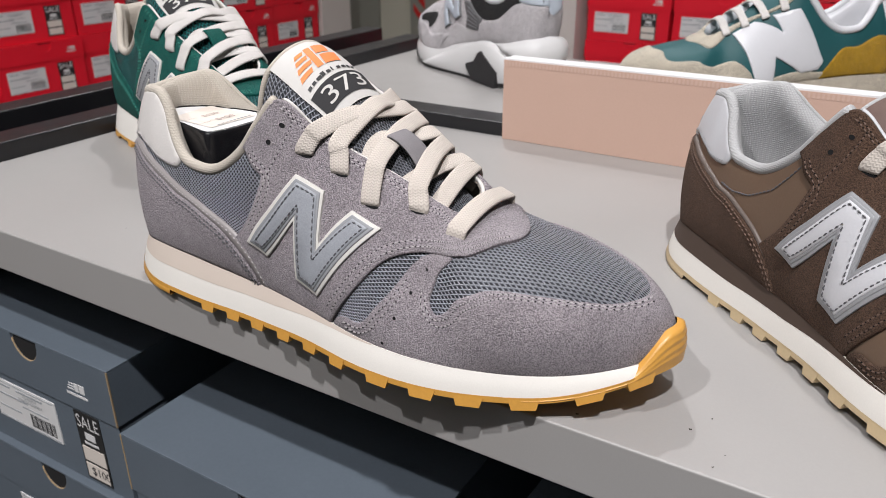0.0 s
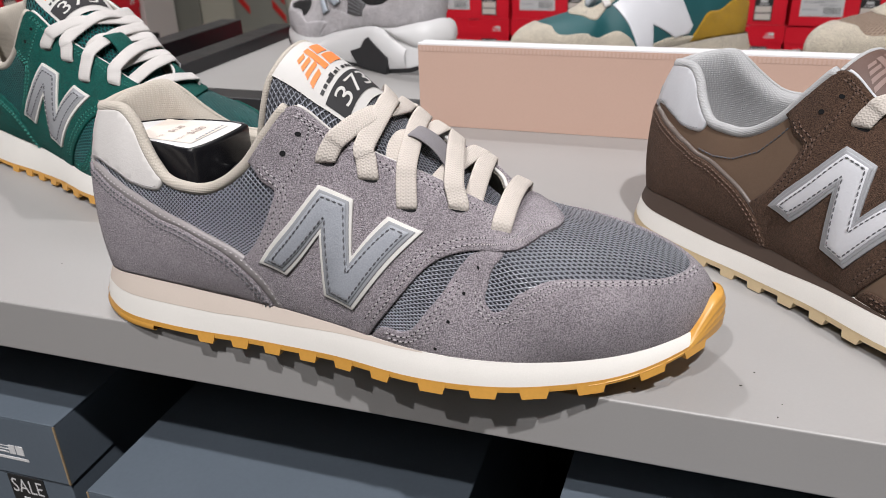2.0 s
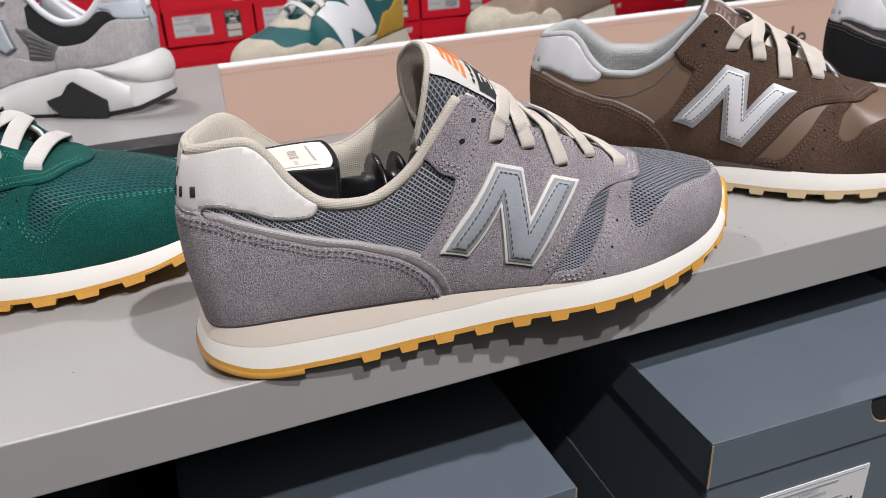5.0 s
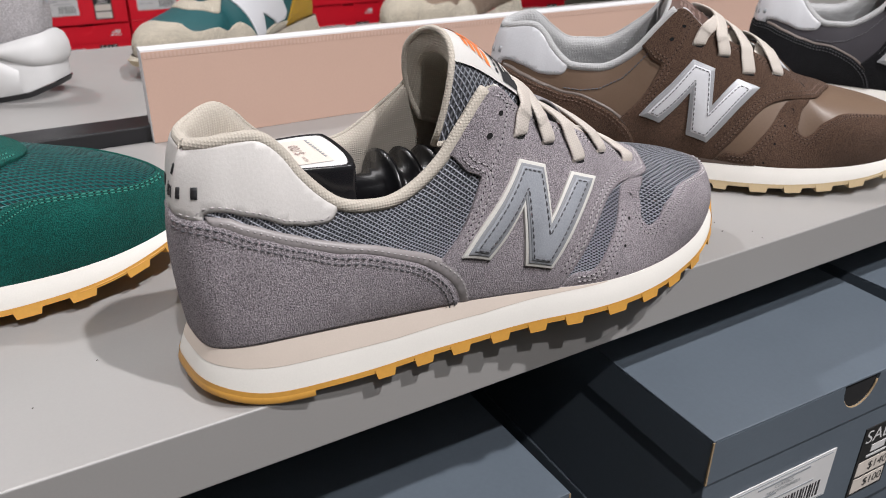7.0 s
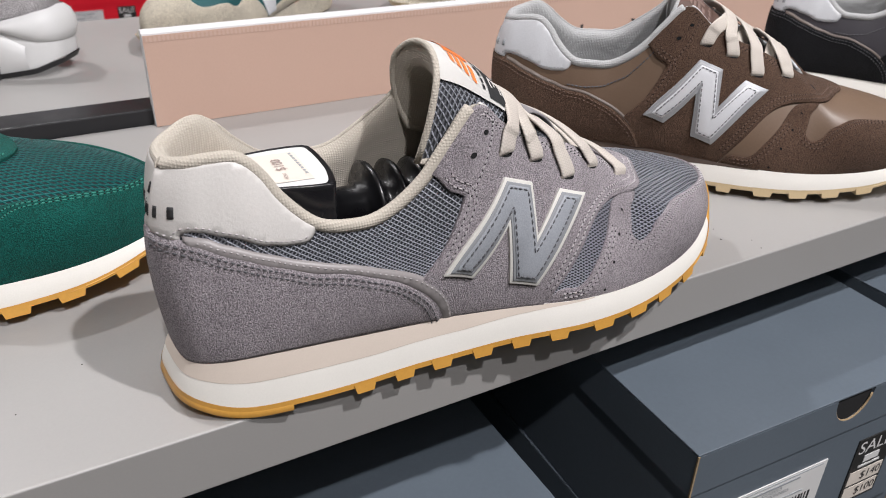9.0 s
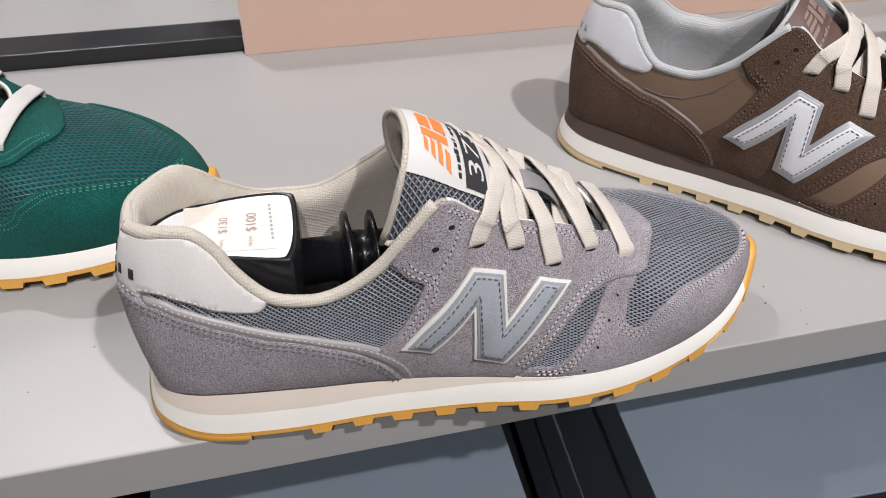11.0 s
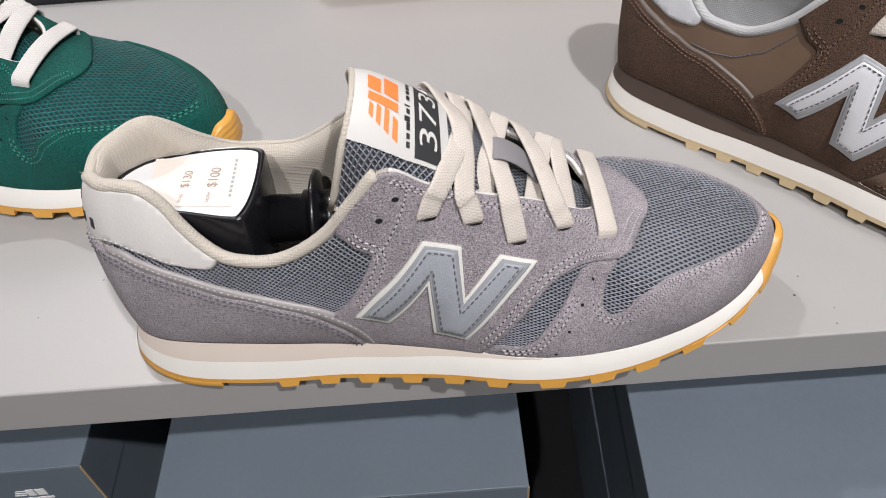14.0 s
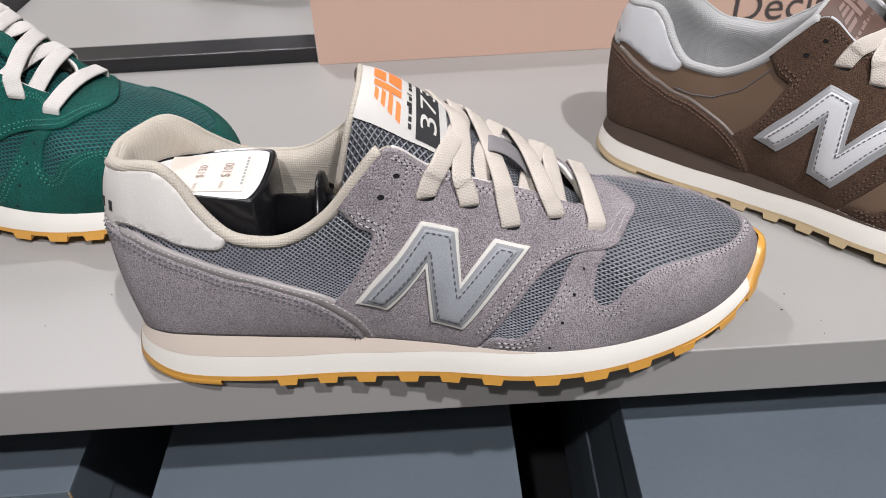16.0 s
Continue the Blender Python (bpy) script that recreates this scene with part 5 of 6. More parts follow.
def tall_last(up, wall_up):
    return Last(seam=(SEAM_X, tuple(z + up for z in SEAM_Z)), wall=raised(WALL, wall_up), inner=raised(INNER, wall_up))


def sole_patch(L, name, poly, lo, hi, lift, material, parent, label=""):
    """Flat moulding on the side of the sole; outline in (s, height share)."""
    pts = keep_corners(np.array(poly), 0.012)
    V, n = [], len(pts)
    for o in (lift, -0.001):
        p, nr = L.edge(pts[:, 0])
        z = lo(p[:, 0]) * (1 - pts[:, 1]) + hi(p[:, 0]) * pts[:, 1]
        V += list(np.c_[p + nr * o, z])
    F = [tuple(range(n))] + [(i, (i + 1) % n, n + (i + 1) % n, n + i) for i in range(n)]
    return put(name, mesh_from(name, V, F, material, False), parent, label)


def wavy(pts, n=60):
    return list(map(tuple, curve(pts, n)))


def trainer_body(name, label, L, base, lining, m, base_label):
    shoe = thing(name, label, "shoe", m)
    SS, VV = np.meshgrid(np.arange(200) / 200, np.linspace(0, 1, 26), indexing="ij")
    sheet("upper", L.at(SS, VV), base, shoe, base_label, wrap=True)
    depth = np.array([1.0, 0.985, 0.95, 0.88, 0.7, 0.4, 0.05])
    pad = np.array([0, 0.0035, 0.007, 0.009, 0.008, 0.006, 0.004])
    DS, DV = np.meshgrid(np.arange(160) / 160, depth, indexing="ij")
    sheet("lining", L.skin(DS, DV, -np.broadcast_to(pad, DS.shape)), lining, shoe, wrap=True, flip=True)
    st = np.concatenate([np.linspace(1 - 0.215, 1, 50), np.linspace(0, 0.215, 50)[1:]])
    V, F = tube(L.at(st, np.ones_like(st)), 0.0036, 10)
    put("collar_binding", mesh_from("collar_binding", V, F, lining), shoe)
    c = curve(TONGUE, 40)
    w = np.linspace(-1, 1, 15)
    y = c[:, 2:3] * w
    dz = L.b[3][1000, 2] - 0.0725
    sheet("tongue", np.stack([np.repeat(c[:, 0:1], 15, 1), y + 0.003, c[:, 1:2] + dz - 23 * y ** 2], 2), base, shoe)
    return shoe, dz


def trainer_laces(L, shoe, material, dz, rows):
    for s0 in rows:
        a, b = L.skin(np.array([s0, 1 - s0]), np.array([0.86, 0.86]), np.array([0.003, 0.003]))
        na, nb = L.normal(np.array([s0, 1 - s0]), np.array([0.86, 0.86]))
        pts, ups = [a - na * 0.003, a], [na, na]
        for f in (0.25, 0.5, 0.75):
            q = a + (b - a) * f
            pts.append((q[0], q[1], max(tongue_z(q[0], q[1]) + dz + 0.003, q[2] + 0.01 * math.sin(math.pi * f))))
            ups.append((0.5, 46 * q[1], 1))
        ribbon("lace", pts + [b, b - nb * 0.003], ups + [nb, nb], 0.0075, 0.002, material, shoe, n=36)


FLIP = Matrix.Diagonal((1, -1, 1, 1))


def build_chunky(m):
    wall = [(a, x, y, z + 0.016, b, c, d, e) for a, x, y, z, b, c, d, e in WALL]
    L = Last(seam=(SEAM_X, (0.054, 0.050, 0.046, 0.042, 0.034, 0.025, 0.022, 0.022, 0.024, 0.030)), wall=wall)
    sk = Skin(L)
    shoe, dz = trainer_body("chunky_trainer", "pale grey suede trainer with thick white sole and black mouldings", L, M["suede_pale"], M["leather_n"], m, "pale grey suede upper")
    panel(sk, "toe_window", wavy([(0.413, 0.46), (0.402, 0.54), (0.386, 0.575), (0.365, 0.59), (0.347, 0.59), (0.334, 0.54), (0.332, 0.47), (0.338, 0.40), (0.349, 0.35), (0.358, 0.42), (0.372, 0.445), (0.395, 0.43)]), 0.0006, M["mesh_black"], shoe, "black mesh toe window")
    panel(sk, "ankle_window", wavy([(0.203, 0.54), (0.185, 0.53), (0.161, 0.52), (0.13, 0.545), (0.095, 0.58), (0.059, 0.59), (0.07, 0.68), (0.085, 0.78), (0.11, 0.93), (0.15, 0.96), (0.191, 0.93), (0.205, 0.75)]), 0.0006, M["mesh_black"], shoe, "black mesh ankle window")
    tpu = panel(sk, "side_moulding", [(0.222, 0.49), (0.203, 0.53), (0.180, 0.535), (0.161, 0.52), (0.166, 0.34), (0.173, 0.25), (0.190, 0.21), (0.209, 0.21), (0.206, 0.33)], 0.0018, M["tpu"], shoe, "ribbed dark grey side moulding")
    for k in range(5):
        y = 0.26 + 0.05 * k
        panel(sk, "rib", [(0.171, y + 0.025), (0.204, y - 0.01), (0.205, y + 0.008), (0.172, y + 0.043)], 0.0030, M["film_mid"], tpu, soft=0.0006, base=0.0012)
    panel(sk, "heel_tab", wavy([(-0.02, 0.57), (0.009, 0.58), (0.059, 0.60), (0.07, 0.70), (0.085, 0.80), (0.098, 0.94), (0.10, 0.985)], 30) + wavy([(-0.06, 0.985), (-0.05, 0.8), (-0.02, 0.57)], 20)[:-1], 0.0012, M["blue_grey"], shoe, "blue-grey leather heel tab")
    over = wavy([(0.174, 0.02), (0.171, 0.25), (0.163, 0.44), (0.13, 0.53), (0.09, 0.565), (0.05, 0.575), (0.0, 0.56)], 40)
    panel(sk, "heel_overlay", over + [(-0.02, 0.55), (-0.02, 0.01)], 0.0014, M["suede_pale"], shoe, "suede heel overlay")
    toe = wavy([(0.290, 0.0), (0.280, 0.10), (0.265, 0.18), (0.285, 0.24), (0.31, 0.26), (0.335, 0.27), (0.347, 0.33), (0.365, 0.40), (0.40, 0.42), (0.44, 0.44), (0.5, 0.47)], 60)
    panel(sk, "toe_overlay", toe[:-1] + mirror(toe), 0.0016, M["suede_pale"], shoe, "suede toe overlay")
    mid = wavy([(0.292, 0.02), (0.268, 0.16), (0.250, 0.27), (0.230, 0.25), (0.205, 0.20), (0.175, 0.24), (0.172, 0.02)], 40)
    panel(sk, "side_overlay", mid, 0.0010, M["suede_pale"], shoe, "suede side overlay")
    nab = sk.ab([(0.308, 0.70), (0.290, 0.705), (0.2545, 0.47), (0.266, 0.67), (0.247, 0.645), (0.225, 0.325), (0.242, 0.31), (0.2815, 0.52), (0.257, 0.295), (0.273, 0.28)][::-1])
    pt = panel(sk, "side_patch", nab, 0.0026, M["tpu"], shoe, "silver zigzag side patch", ab=True, soft=0.0005, floor=0.8)
    panel(sk, "patch_film", shrink(nab, 0.0010), 0.0036, M["blue_grey"], pt, ab=True, soft=0.0006, floor=0.8, base=0.0022)
    trainer_laces(L, shoe, M["suede_pale"], dz, (0.245, 0.27, 0.295, 0.322))
    seam = table_fn(L.seam_x, L.seam_z)
    low = lambda x: np.interp(x, [0, 0.02, 0.06, 0.2, 0.24, 0.297], [0.018, 0.010, 0.004, 0.004, 0.006, 0.016])
    prof = sole_band(L, low, lambda x: seam(x) + 0.002, 0.002, -0.001, belly=0.002, steps=9)
    foam = sheet("midsole", prof, M["eva_bright"], shoe, "thick sculpted white foam sole", wrap=True)
    # two swelling lobes on the foam
    q = np.linspace(-0.10, 0.11, 70)
    p, nr = L.edge(q)
    k = np.clip((0.11 - np.abs(q)) / 0.11, 0, 1)
    lo2, hi2 = np.interp(np.abs(q), [0, 0.043, 0.09, 0.11], [0.028, 0.031, 0.043, 0.046]), np.interp(np.abs(q), [0, 0.04, 0.087, 0.11], [0.060, 0.057, 0.050, 0.047])
    sheet("heel_lobe", np.stack([np.c_[p + nr * (o * np.minimum(1, k * 4))[:, None], lo2 * (1 - f) + hi2 * f] for f, o in ((0, 0.001), (0.12, 0.0045), (0.35, 0.0065), (0.6, 0.006), (0.85, 0.0035), (1, -0.002))], 1), M["eva_bright"], foam, "rounded heel lobe")
    q = np.linspace(0.06, 0.33, 90)
    p, nr = L.edge(q)
    hi3 = np.interp(q, [0.06, 0.087, 0.11, 0.133, 0.166, 0.20, 0.222, 0.26, 0.29, 0.33], [0.030, 0.040, 0.0455, 0.0485, 0.0460, 0.040, 0.036, 0.026, 0.018, 0.008])
    sheet("arch_lobe", np.stack([np.c_[p + nr * o, low(p[:, 0]) * (1 - f) + hi3 * f] for f, o in ((0, 0.0035), (0.3, 0.0066), (0.65, 0.0066), (0.88, 0.0050), (0.97, 0.0025), (1, -0.001))], 1), M["eva_bright"], foam, "raised arch of the sole")
    sole_patch(L, "sole_moulding", [(0.100, 0.0), (0.094, 0.018), (0.143, 0.037), (0.152, 0.034), (0.165, 0.024), (0.192, 0.0185), (0.190, 0.014), (0.173, 0.002)], lambda x: x * 0, lambda x: x * 0 + 1, 0.0082, M["rubber_black"], foam, "black five-sided moulding")
    sheet("outsole", sole_band(L, lambda x: np.maximum(low(x) - 0.005, 0.0), low, 0.0015, 0.0040, steps=3), M["rubber_black"], shoe, "thin black outsole", wrap=True)
    return shoe


def build_retro(m, base, toe_mat, heel_mat, label, big=True):
    L = tall_last(-0.002, -0.004)
    sk = Skin(L)
    shoe, dz = trainer_body("retro_trainer", label, L, base, M["leather_n"], m, "upper of thin cloth")
    toe = wavy([(0.278, 0), (0.285, 0.12), (0.293, 0.23), (0.308, 0.36), (0.321, 0.43), (0.34, 0.43), (0.359, 0.40), (0.378, 0.44), (0.392, 0.49), (0.41, 0.485), (0.428, 0.43), (0.442, 0.42), (0.458, 0.47), (0.478, 0.54), (0.5, 0.56)], 90)
    panel(sk, "toe_overlay", toe[:-1] + mirror(toe), 0.0014, toe_mat, shoe, "pale suede toe overlay")
    if big:
        low = wavy([(0.09, 0), (0.10, 0.10), (0.15, 0.16), (0.2, 0.14), (0.25, 0.10), (0.29, 0.0)], 40)
        panel(sk, "side_overlay", low, 0.0012, toe_mat, shoe)
        panel(sk, "side_patch", sk.ab([(0.173, 0.33), (0.196, 0.55), (0.222, 0.73), (0.262, 0.84), (0.2455, 0.56), (0.287, 0.865), (0.320, 0.82), (0.300, 0.46), (0.280, 0.06), (0.250, 0.06), (0.2535, 0.325), (0.220, 0.18), (0.205, 0.12), (0.178, 0.20)]), 0.0016, M["leather_n"], shoe, "very large white zigzag side patch", ab=True, soft=0.0006, floor=0.7)
        panel(sk, "heel_overlay", wavy([(0.174, 0.02), (0.165, 0.22), (0.155, 0.45), (0.142, 0.62), (0.115, 0.60), (0.066, 0.52), (0.02, 0.48), (-0.02, 0.48)], 30) + [(-0.02, 0.02)], 0.0015, heel_mat, shoe, "ochre suede heel overlay")
        panel(sk, "heel_tab", wavy([(-0.02, 0.50), (0.03, 0.52), (0.055, 0.62), (0.07, 0.985)], 20) + [(-0.02, 0.985)], 0.0013, M["leather_n"], shoe, "white heel tab")
    eye = [(0.180, 0.99), (0.205, 0.92), (0.245, 0.90), (0.285, 0.91), (0.323, 0.86), (0.350, 0.78), (0.381, 0.74), (0.405, 0.77), (0.44, 0.82), (0.47, 0.84), (0.5, 0.845)]
    e = wavy(eye, 50)
    top = [(x, 0.995) for x in np.linspace(0.180, 0.5, 30)]
    panel(sk, "eyestay", top[:-1] + mirror(top) + [(1 - a, b) for a, b in e][:-1] + e[::-1], 0.0015, toe_mat, shoe, "pale suede eyestay")
    trainer_laces(L, shoe, M["lace_white"], dz, (0.245, 0.272, 0.30, 0.33))
    seam = table_fn(L.seam_x, L.seam_z)
    sheet("midsole", sole_band(L, lambda x: np.interp(x, [0, 0.03, 0.22, 0.297], [0.010, 0.002, 0.002, 0.020]), lambda x: seam(x) + 0.002, 0.004, 0.0, steps=6), M["suede_cream"], shoe, "cream foam sole", wrap=True)
    sheet("outsole", sole_band(L, lambda x: np.interp(x, [0, 0.03, 0.22, 0.297], [0.006, 0.0, 0.0, 0.015]), lambda x: np.interp(x, [0, 0.03, 0.22, 0.297], [0.011, 0.003, 0.003, 0.021]), 0.001, 0.0045, steps=3), M["rubber_sand"], shoe, "sand outsole", wrap=True)
    return shoe


build_chunky(pose(-0.1305, 0.530, 0.7015, 0, 0, 148.8) @ FLIP)
build_retro(pose(0.1768, 0.7223, 0.7015, 0, 0, 218.4) @ FLIP, M["teal"], M["suede_cream"], M["suede_yellow"], "teal and cream trainer with ochre heel and white side patch")
build_retro(pose(0.500, 0.722, 0.7015, 0, 0, 207) @ FLIP, M["mesh_tan"], M["suede_cream"], M["suede_cream"], "tan mesh and cream suede trainer on the rear shelf", False)

# ---- shoe boxes ----
def shoe_box(label, m, w=0.212, d=0.335, h=0.116, lid=0.045, card=None, notch=True, sticker=None, price=None, group=""):
    """Card box: front at y = 0, x from 0 to w, base at z = 0; the lid's skirt stands proud all round."""
    card = card or M["card"]
    box = thing("shoe_box", label, "box", m, group)
    part("body", block(0.0018, 0.0018, 0, w - 0.0018, d - 0.0018, h - 0.004, 0.0006), card, box)
    # lid as a tray upside down with a rounded-off cut at the finger hole
    t = 0.0016
    cx, r = w * 0.56, 0.0155
    n = 12
    top = part("lid", block(0, 0, h - t, w, d, h, 0.0005), card, box)
    part("lid_side", block(0, t, h - lid, t, d - t, h - t), card, top)
    part("lid_side", block(w - t, t, h - lid, w, d - t, h - t), card, top)
    part("lid_back", block(0, d - t, h - lid, w, d, h - t), card, top)
    # front skirt with a half-round finger hole at its upper edge
    xs = [0, cx - r] + [cx - r * math.cos(math.pi * i / n) for i in range(1, n)] + [cx + r, w]
    V, F = [], []
    for y in (0, t):
        for x in xs:
            up = h - t
            if notch and cx - r < x < cx + r:
                up = h - 0.003 - math.sqrt(max(0, r * r - (x - cx) ** 2)) * 1.15
            V += [(x, y, h - lid), (x, y, up)]
    k = len(xs) * 2
    for i in range(len(xs) - 1):
        a = 2 * i
        F += [(a, a + 2, a + 3, a + 1), (k + a, k + a + 1, k + a + 3, k + a + 2), (a + 1, a + 3, k + a + 3, k + a + 1), (a, k + a, k + a + 2, a + 2)]
    F += [(0, 1, k + 1, k), (k - 2, 2 * k - 2, 2 * k - 1, k - 1)]
    put("lid_front", mesh_from("lid_front", V, F, card, False), top)
    if notch and card == M["card"]:
        # flat black half disc on the body stands for the shade in the hole
        arc = [(cx + r * 0.97 * math.cos(a), h - 0.0032 - r * 1.12 * math.sin(a)) for a in np.linspace(0, math.pi, 13)]
        put("finger_hole", mesh_from("finger_hole", [(x, 0.00155, z) for x, z in arc], [tuple(range(13))], M["hole"], False), top, "dark finger hole")
        rim = [(cx + r * math.cos(a), 0.0008, h - 0.003 - r * 1.15 * math.sin(a)) for a in np.linspace(0.15, math.pi - 0.15, 15)]
        Vr, Fr = tube(rim, 0.0007, 6)
        put("hole_rim", mesh_from("hole_rim", Vr, Fr, M["card_edge"]), top, "raw brown card edge")
    # pale worn edges of the board
    part("worn_edge", block(-0.0003, -0.0003, h - lid, 0.0009, 0.0006, h - 0.001), M["card_edge"] if card == M["card"] else card, top)
    part("worn_edge", block(w - 0.0009, -0.0003, h - lid, w + 0.0003, 0.0006, h - 0.001), M["card_edge"] if card == M["card"] else card, top)
    # plain shapes where the maker's mark stands on the lid
    for x0, z0, x1, z1 in ((0.165, 0.022, 0.172, 0.0225), (0.164, 0.0195, 0.171, 0.0203), (0.163, 0.0170, 0.170, 0.0180), (0.171, 0.0165, 0.1755, 0.0235), (0.1765, 0.0165, 0.182, 0.0235), (0.161, 0.0120, 0.184, 0.0140)):
        part("mark", block(x0, -0.0003, h - lid + z0, x1, 0.0, h - lid + z1), M["paper"], top)
    if sticker:
        x0, z0, x1, z1 = sticker
        lab = part("label", block(x0, 0.0011, z0, x1, 0.0018, z1), M["paper"], box, "white paper size label")
        for a, b, c2, e2 in ((0.04, 0.62, 0.55, 0.66), (0.04, 0.30, 0.40, 0.33), (0.04, 0.84, 0.30, 0.88), (0.40, 0.84, 0.80, 0.88), (0.45, 0.50, 0.85, 0.53), (0.03, 0.03, 0.97, 0.045), (0.03, 0.94, 0.97, 0.955)):
            part("print_bar", block(x0 + (x1 - x0) * a, 0.0008, z0 + (z1 - z0) * b, x0 + (x1 - x0) * c2, 0.0011, z0 + (z1 - z0) * e2), M["bar_grey"], lab)
        if price and price[3] > 0.06:
            for text, f in (("CLASSICS", 0.79), ("TRADITIONNELS", 0.69)):
                flat_text("print", text, (z1 - z0) * 0.105, pose(x0 + (x1 - x0) * 0.60, 0.0008, z0 + (z1 - z0) * f, 90), M["bar_grey"], lab)
        for i in range(16):
            a = 0.55 + 0.024 * i
            part("barcode_bar", block(x0 + (x1 - x0) * a, 0.0008, z0 + (z1 - z0) * 0.10, x0 + (x1 - x0) * (a + 0.008 + 0.006 * ((i * 7) % 3 == 0)), 0.0011, z0 + (z1 - z0) * 0.42), M["ink"], lab)
    if price:
        x0, z0, x1, z1, was, now = price
        sale = part("sale_sticker", block(x0, 0.0011, z0, x1, 0.0018, z1), M["sticker_dark"], box, "black sale sticker with two white price fields")
        wd, ht = x1 - x0, z1 - z0
        flat_text("lettering", "SALE", ht * 0.26, pose(x0 + wd * 0.5, 0.0009, z0 + ht * 0.87, 90), M["paper"], sale, "", wd * 0.86)
        part("mark", block(x0 + wd * 0.30, 0.0008, z0 + ht * 0.62, x0 + wd * 0.70, 0.0011, z0 + ht * 0.72), M["paper"], sale)
        part("name_bar", block(x0 + wd * 0.22, 0.0008, z0 + ht * 0.55, x0 + wd * 0.78, 0.0011, z0 + ht * 0.58), M["paper"], sale)
        for b, e3, text in ((0.29, 0.50, was), (0.04, 0.25, now)):
            part("price_field", block(x0 + wd * 0.06, 0.0008, z0 + ht * b, x0 + wd * 0.94, 0.0011, z0 + ht * e3), M["sticker"], sale)
            if text:
                flat_text("price", text, ht * 0.17, pose(x0 + wd * 0.64, 0.0006, z0 + ht * (b + e3) / 2, 90), M["ink"], sale)
    return box


SLATE = "slate blue card shoe box"
shoe_box(SLATE + " with closed lid under the shelf", pose(-0.178, -0.006, 0.468), sticker=(0.02, 0.030, 0.11, 0.066))
shoe_box(SLATE + " with closed lid under another box", pose(-0.180, -0.004, 0.350), sticker=(0.02, 0.030, 0.11, 0.066), h=0.116)
shoe_box(SLATE + " with sale sticker", pose(0.086, -0.051, 0.5145, 0, 0, -2.5), lid=0.030, sticker=(0.004, 0.028, 0.115, 0.0650), price=(0.142, 0.012, 0.177, 0.068, "$140", "$100"))
shoe_box(SLATE + " with closed lid under another box", pose(0.088, -0.045, 0.398, 0, 0, -2), sticker=(0.026, 0.030, 0.120, 0.0635))
shoe_box(SLATE + " with finger hole and sale sticker", pose(-0.4275, 0.012, 0.489, 0, 0, 1), lid=0.046, sticker=(0.055, 0.024, 0.136, 0.062), price=(0.160, 0.004, 0.188, 0.0665, "", "$100"))
shoe_box(SLATE + " with closed lid under another box", pose(-0.4255, 0.008, 0.373, 0, 0, 1), sticker=(0.055, 0.024, 0.136, 0.062), price=(0.160, 0.004, 0.188, 0.0665, "", ""))
shoe_box(SLATE + " with closed lid beside another box", pose(0.318, -0.045, 0.5145, 0, 0, 1), lid=0.030, sticker=(0.026, 0.030, 0.120, 0.0635))
shoe_box(SLATE + " with closed lid under another box", pose(0.318, -0.045, 0.398, 0, 0, 1), lid=0.030)

# ---- red boxes stacked on the racks behind ----
def red_source():
    return shoe_box("red card shoe box with white label in a stack", pose(0, 0, -5), w=0.203, d=0.33, h=0.117, lid=0.040, card=M["card_red"], sticker=(0.020, 0.020, 0.105, 0.066), price=(0.135, 0.008, 0.172, 0.070, "", ""), group="red boxes on the racks")


first = red_source()
spots_red = []
for k in range(9):
    for j in range(5):
        spots_red.append(pose(-0.51 + 0.2055 * k + random.uniform(-0.002, 0.002), 1.60 + random.uniform(-0.006, 0.006), 0.350 + 0.1175 * j, 0, 0, random.uniform(-0.8, 0.8)))
for k in range(6):
    for j in range(4):
        spots_red.append(pose(-1.40 + random.uniform(-0.006, 0.006), 0.42 + 0.2055 * k, 0.510 + 0.1175 * j, 0, 0, 90 + random.uniform(-0.8, 0.8)))
first.matrix_basis = spots_red[0]
for m in spots_red[1:]:
    copy_thing(first, m)

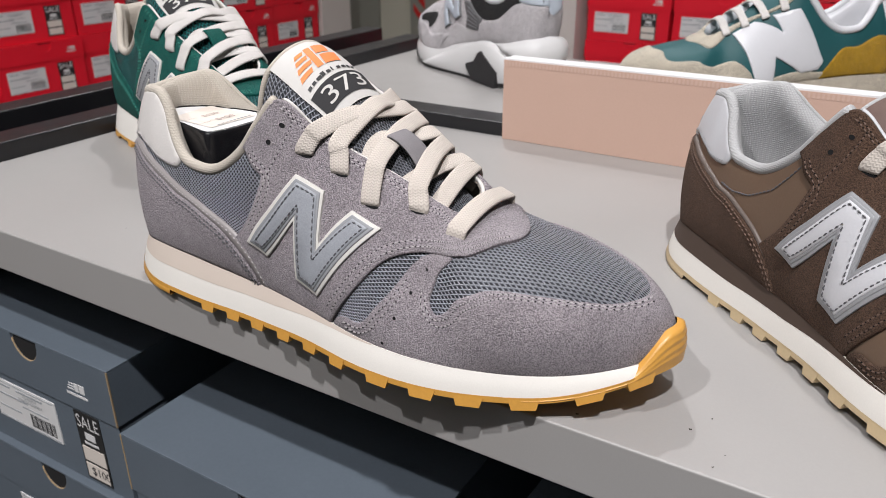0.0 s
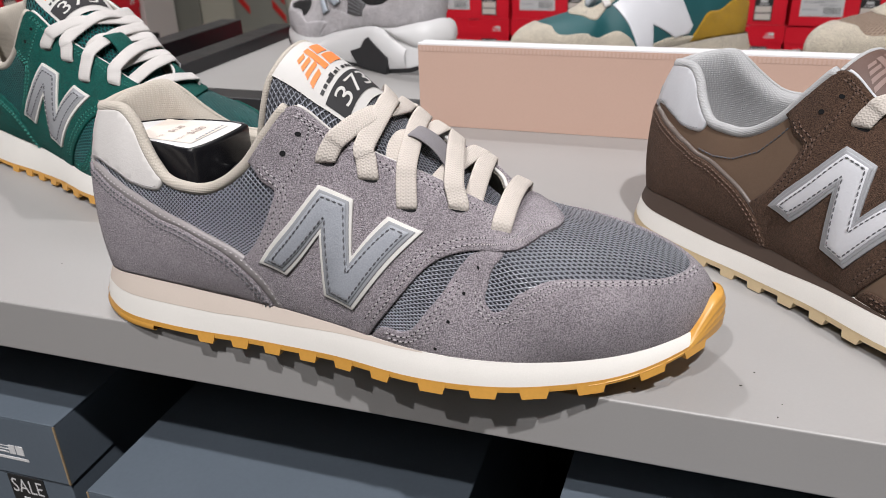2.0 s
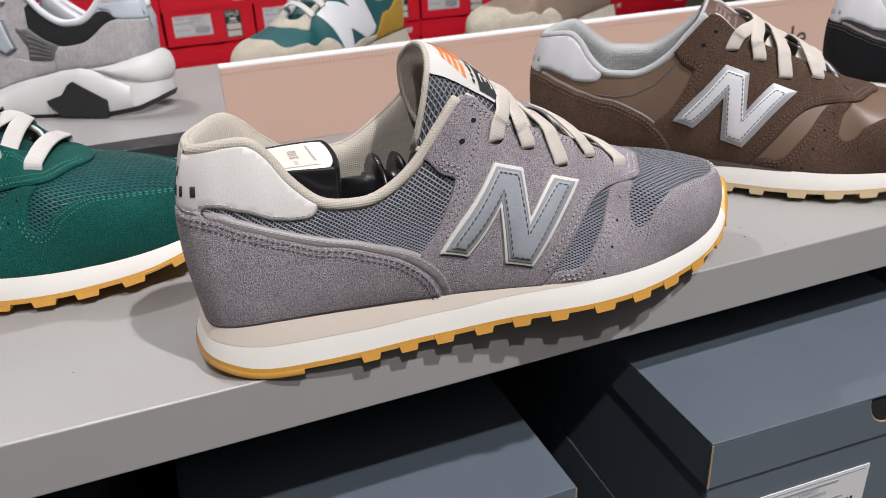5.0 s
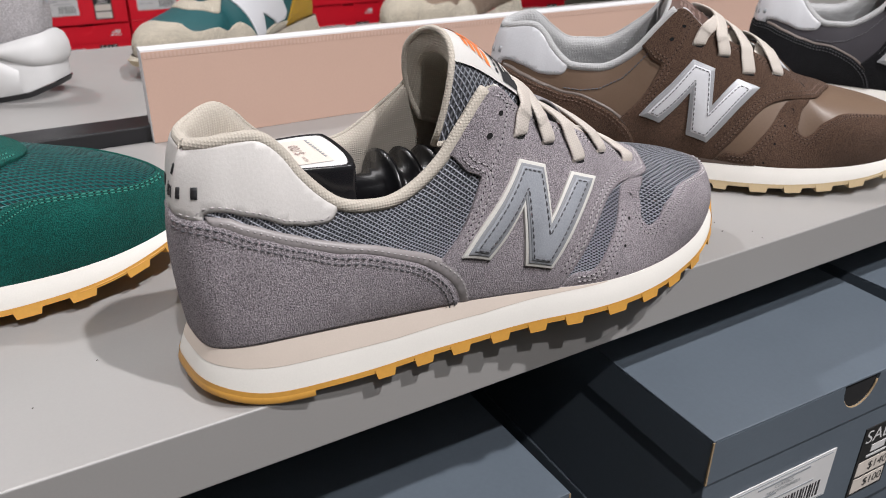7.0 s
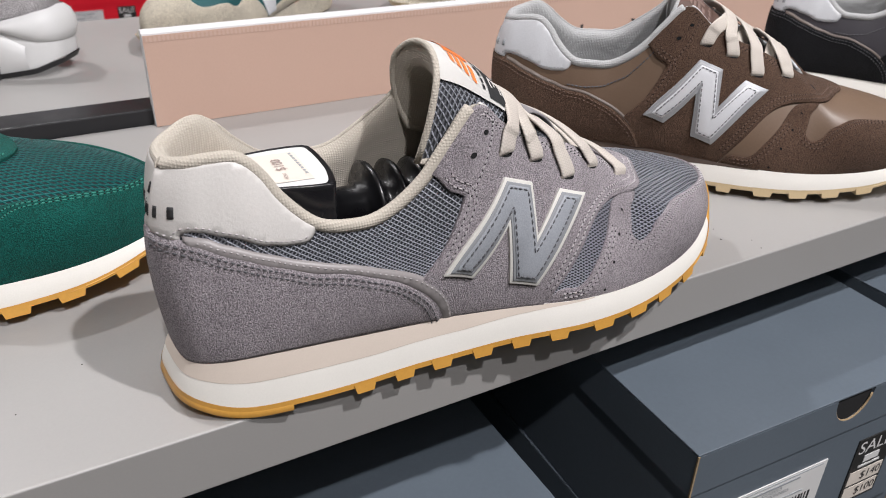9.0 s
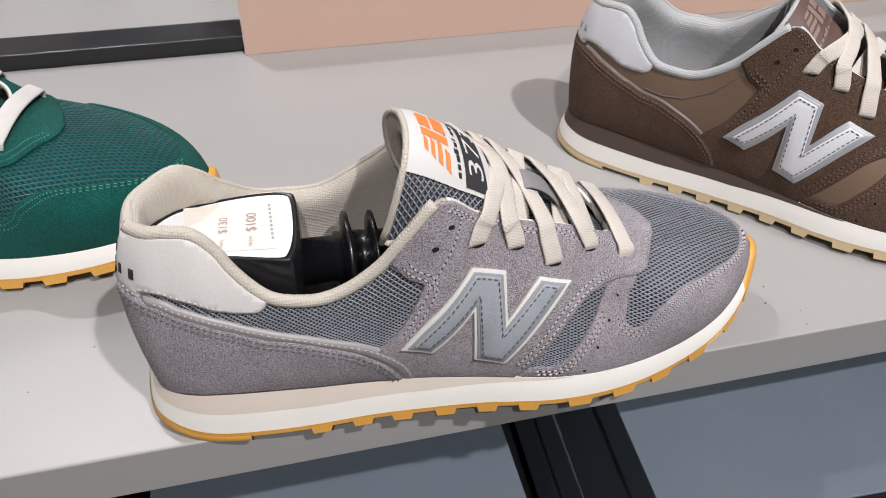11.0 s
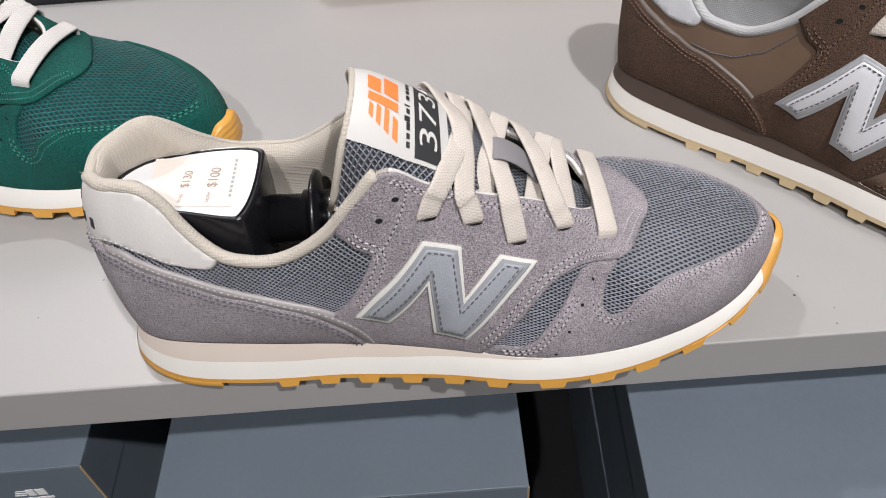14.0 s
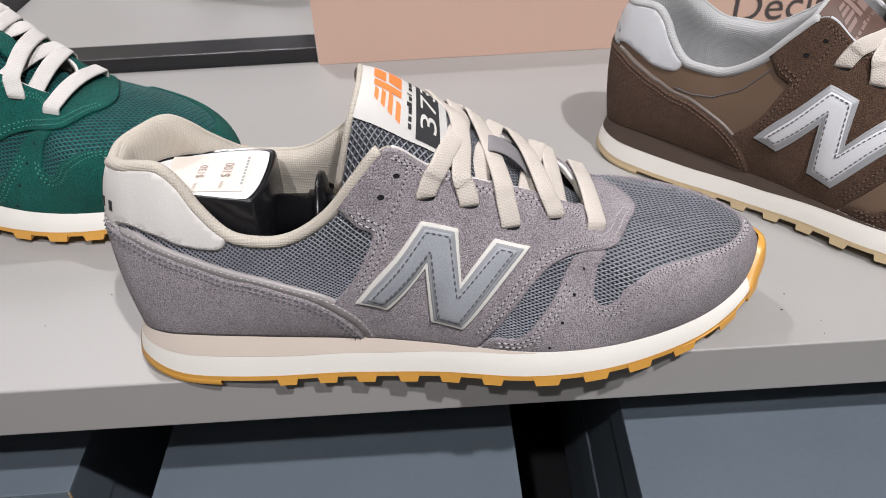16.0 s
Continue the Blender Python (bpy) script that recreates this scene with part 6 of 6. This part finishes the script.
# ---- the shop around ----
solid("floor", block(-4, -4, -0.05, 5, 5, 0), M["floor"], "grey vinyl shop floor", "floor", "structure")
solid("ceiling", block(-4, -4, 3.0, 5, 5, 3.1), M["ceiling"], "white shop ceiling", "ceiling", "structure")
solid("wall_north", block(-4, 3.6, 0, 5, 3.7, 3.0), M["wall"], "pale beige shop wall", "wall", "structure")
solid("wall_west", block(-4.1, -4, 0, -4, 3.7, 3.0), M["wall"], "pale beige shop wall", "wall", "structure")
solid("wall_east", block(5, -4, 0, 5.1, 3.7, 3.0), M["wall"], "pale beige shop wall", "wall", "structure")
solid("wall_south", block(-4, -4.1, 0, 5, -4, 3.0), M["wall"], "pale beige shop wall", "wall", "structure")
rack = thing("box_rack", "dark rack holding stacked red shoe boxes", "rack")
part("shelf", block(-0.56, 1.58, 0.32, 1.40, 1.96, 0.35), M["dark"], rack)
part("base", block(-0.54, 1.62, 0.0, 1.38, 1.94, 0.32), M["dark"], rack)
part("side_panel", block(-0.62, 1.56, 0.0, -0.525, 1.96, 2.0), M["pillar"], rack, "pale side panel")
rack = thing("box_rack", "dark rack holding stacked red shoe boxes", "rack")
part("shelf", block(-1.76, 0.38, 0.48, -1.38, 1.68, 0.51), M["dark"], rack)
part("base", block(-1.74, 0.40, 0.0, -1.42, 1.66, 0.48), M["dark"], rack)
part("side_panel", block(-1.76, 1.66, 0.0, -1.40, 1.80, 2.0), M["pillar"], rack, "pale side panel")
# wall panels far behind, between the racks
panels = thing("wall_panelling", "pale and olive wall panels beside the racks", "panelling")
for x0, x1, mt in ((-2.70, -2.13, "pillar"), (-2.115, -2.055, "wall"), (-2.05, -1.855, "olive"), (-1.85, -1.675, "wall"), (-1.67, -1.555, "wall"), (-1.55, -1.15, "wall"), (-1.145, -0.70, "wall")):
    part("panel", block(x0, 2.58, 0.0, x1, 2.62, 2.4, 0.003), M[mt], panels)
part("red_trim", block(-2.129, 2.575, 0.0, -2.116, 2.60, 2.4), M["red_paint"], panels, "narrow red trim")
poster = thing("red_striped_panel", "olive glass panel with slanted red stripes", "poster")
part("board", block(-1.68, 2.560, 0.0, -1.44, 2.572, 1.9, 0.002), M["olive"], poster)
for col in (0, 1):
    for k in range(8):
        bm = block(0, -0.003, 0, 0.055, -0.0005, 0.030)
        for v in bm.verts:
            v.co.z += 0.45 + 0.072 * k - v.co.x * 1.1 + 0.03 * (1 - col)
            v.co.x += -1.66 + 0.16 * col
            v.co.y += 2.560
        part("stripe", bm, M["red_paint"], poster)
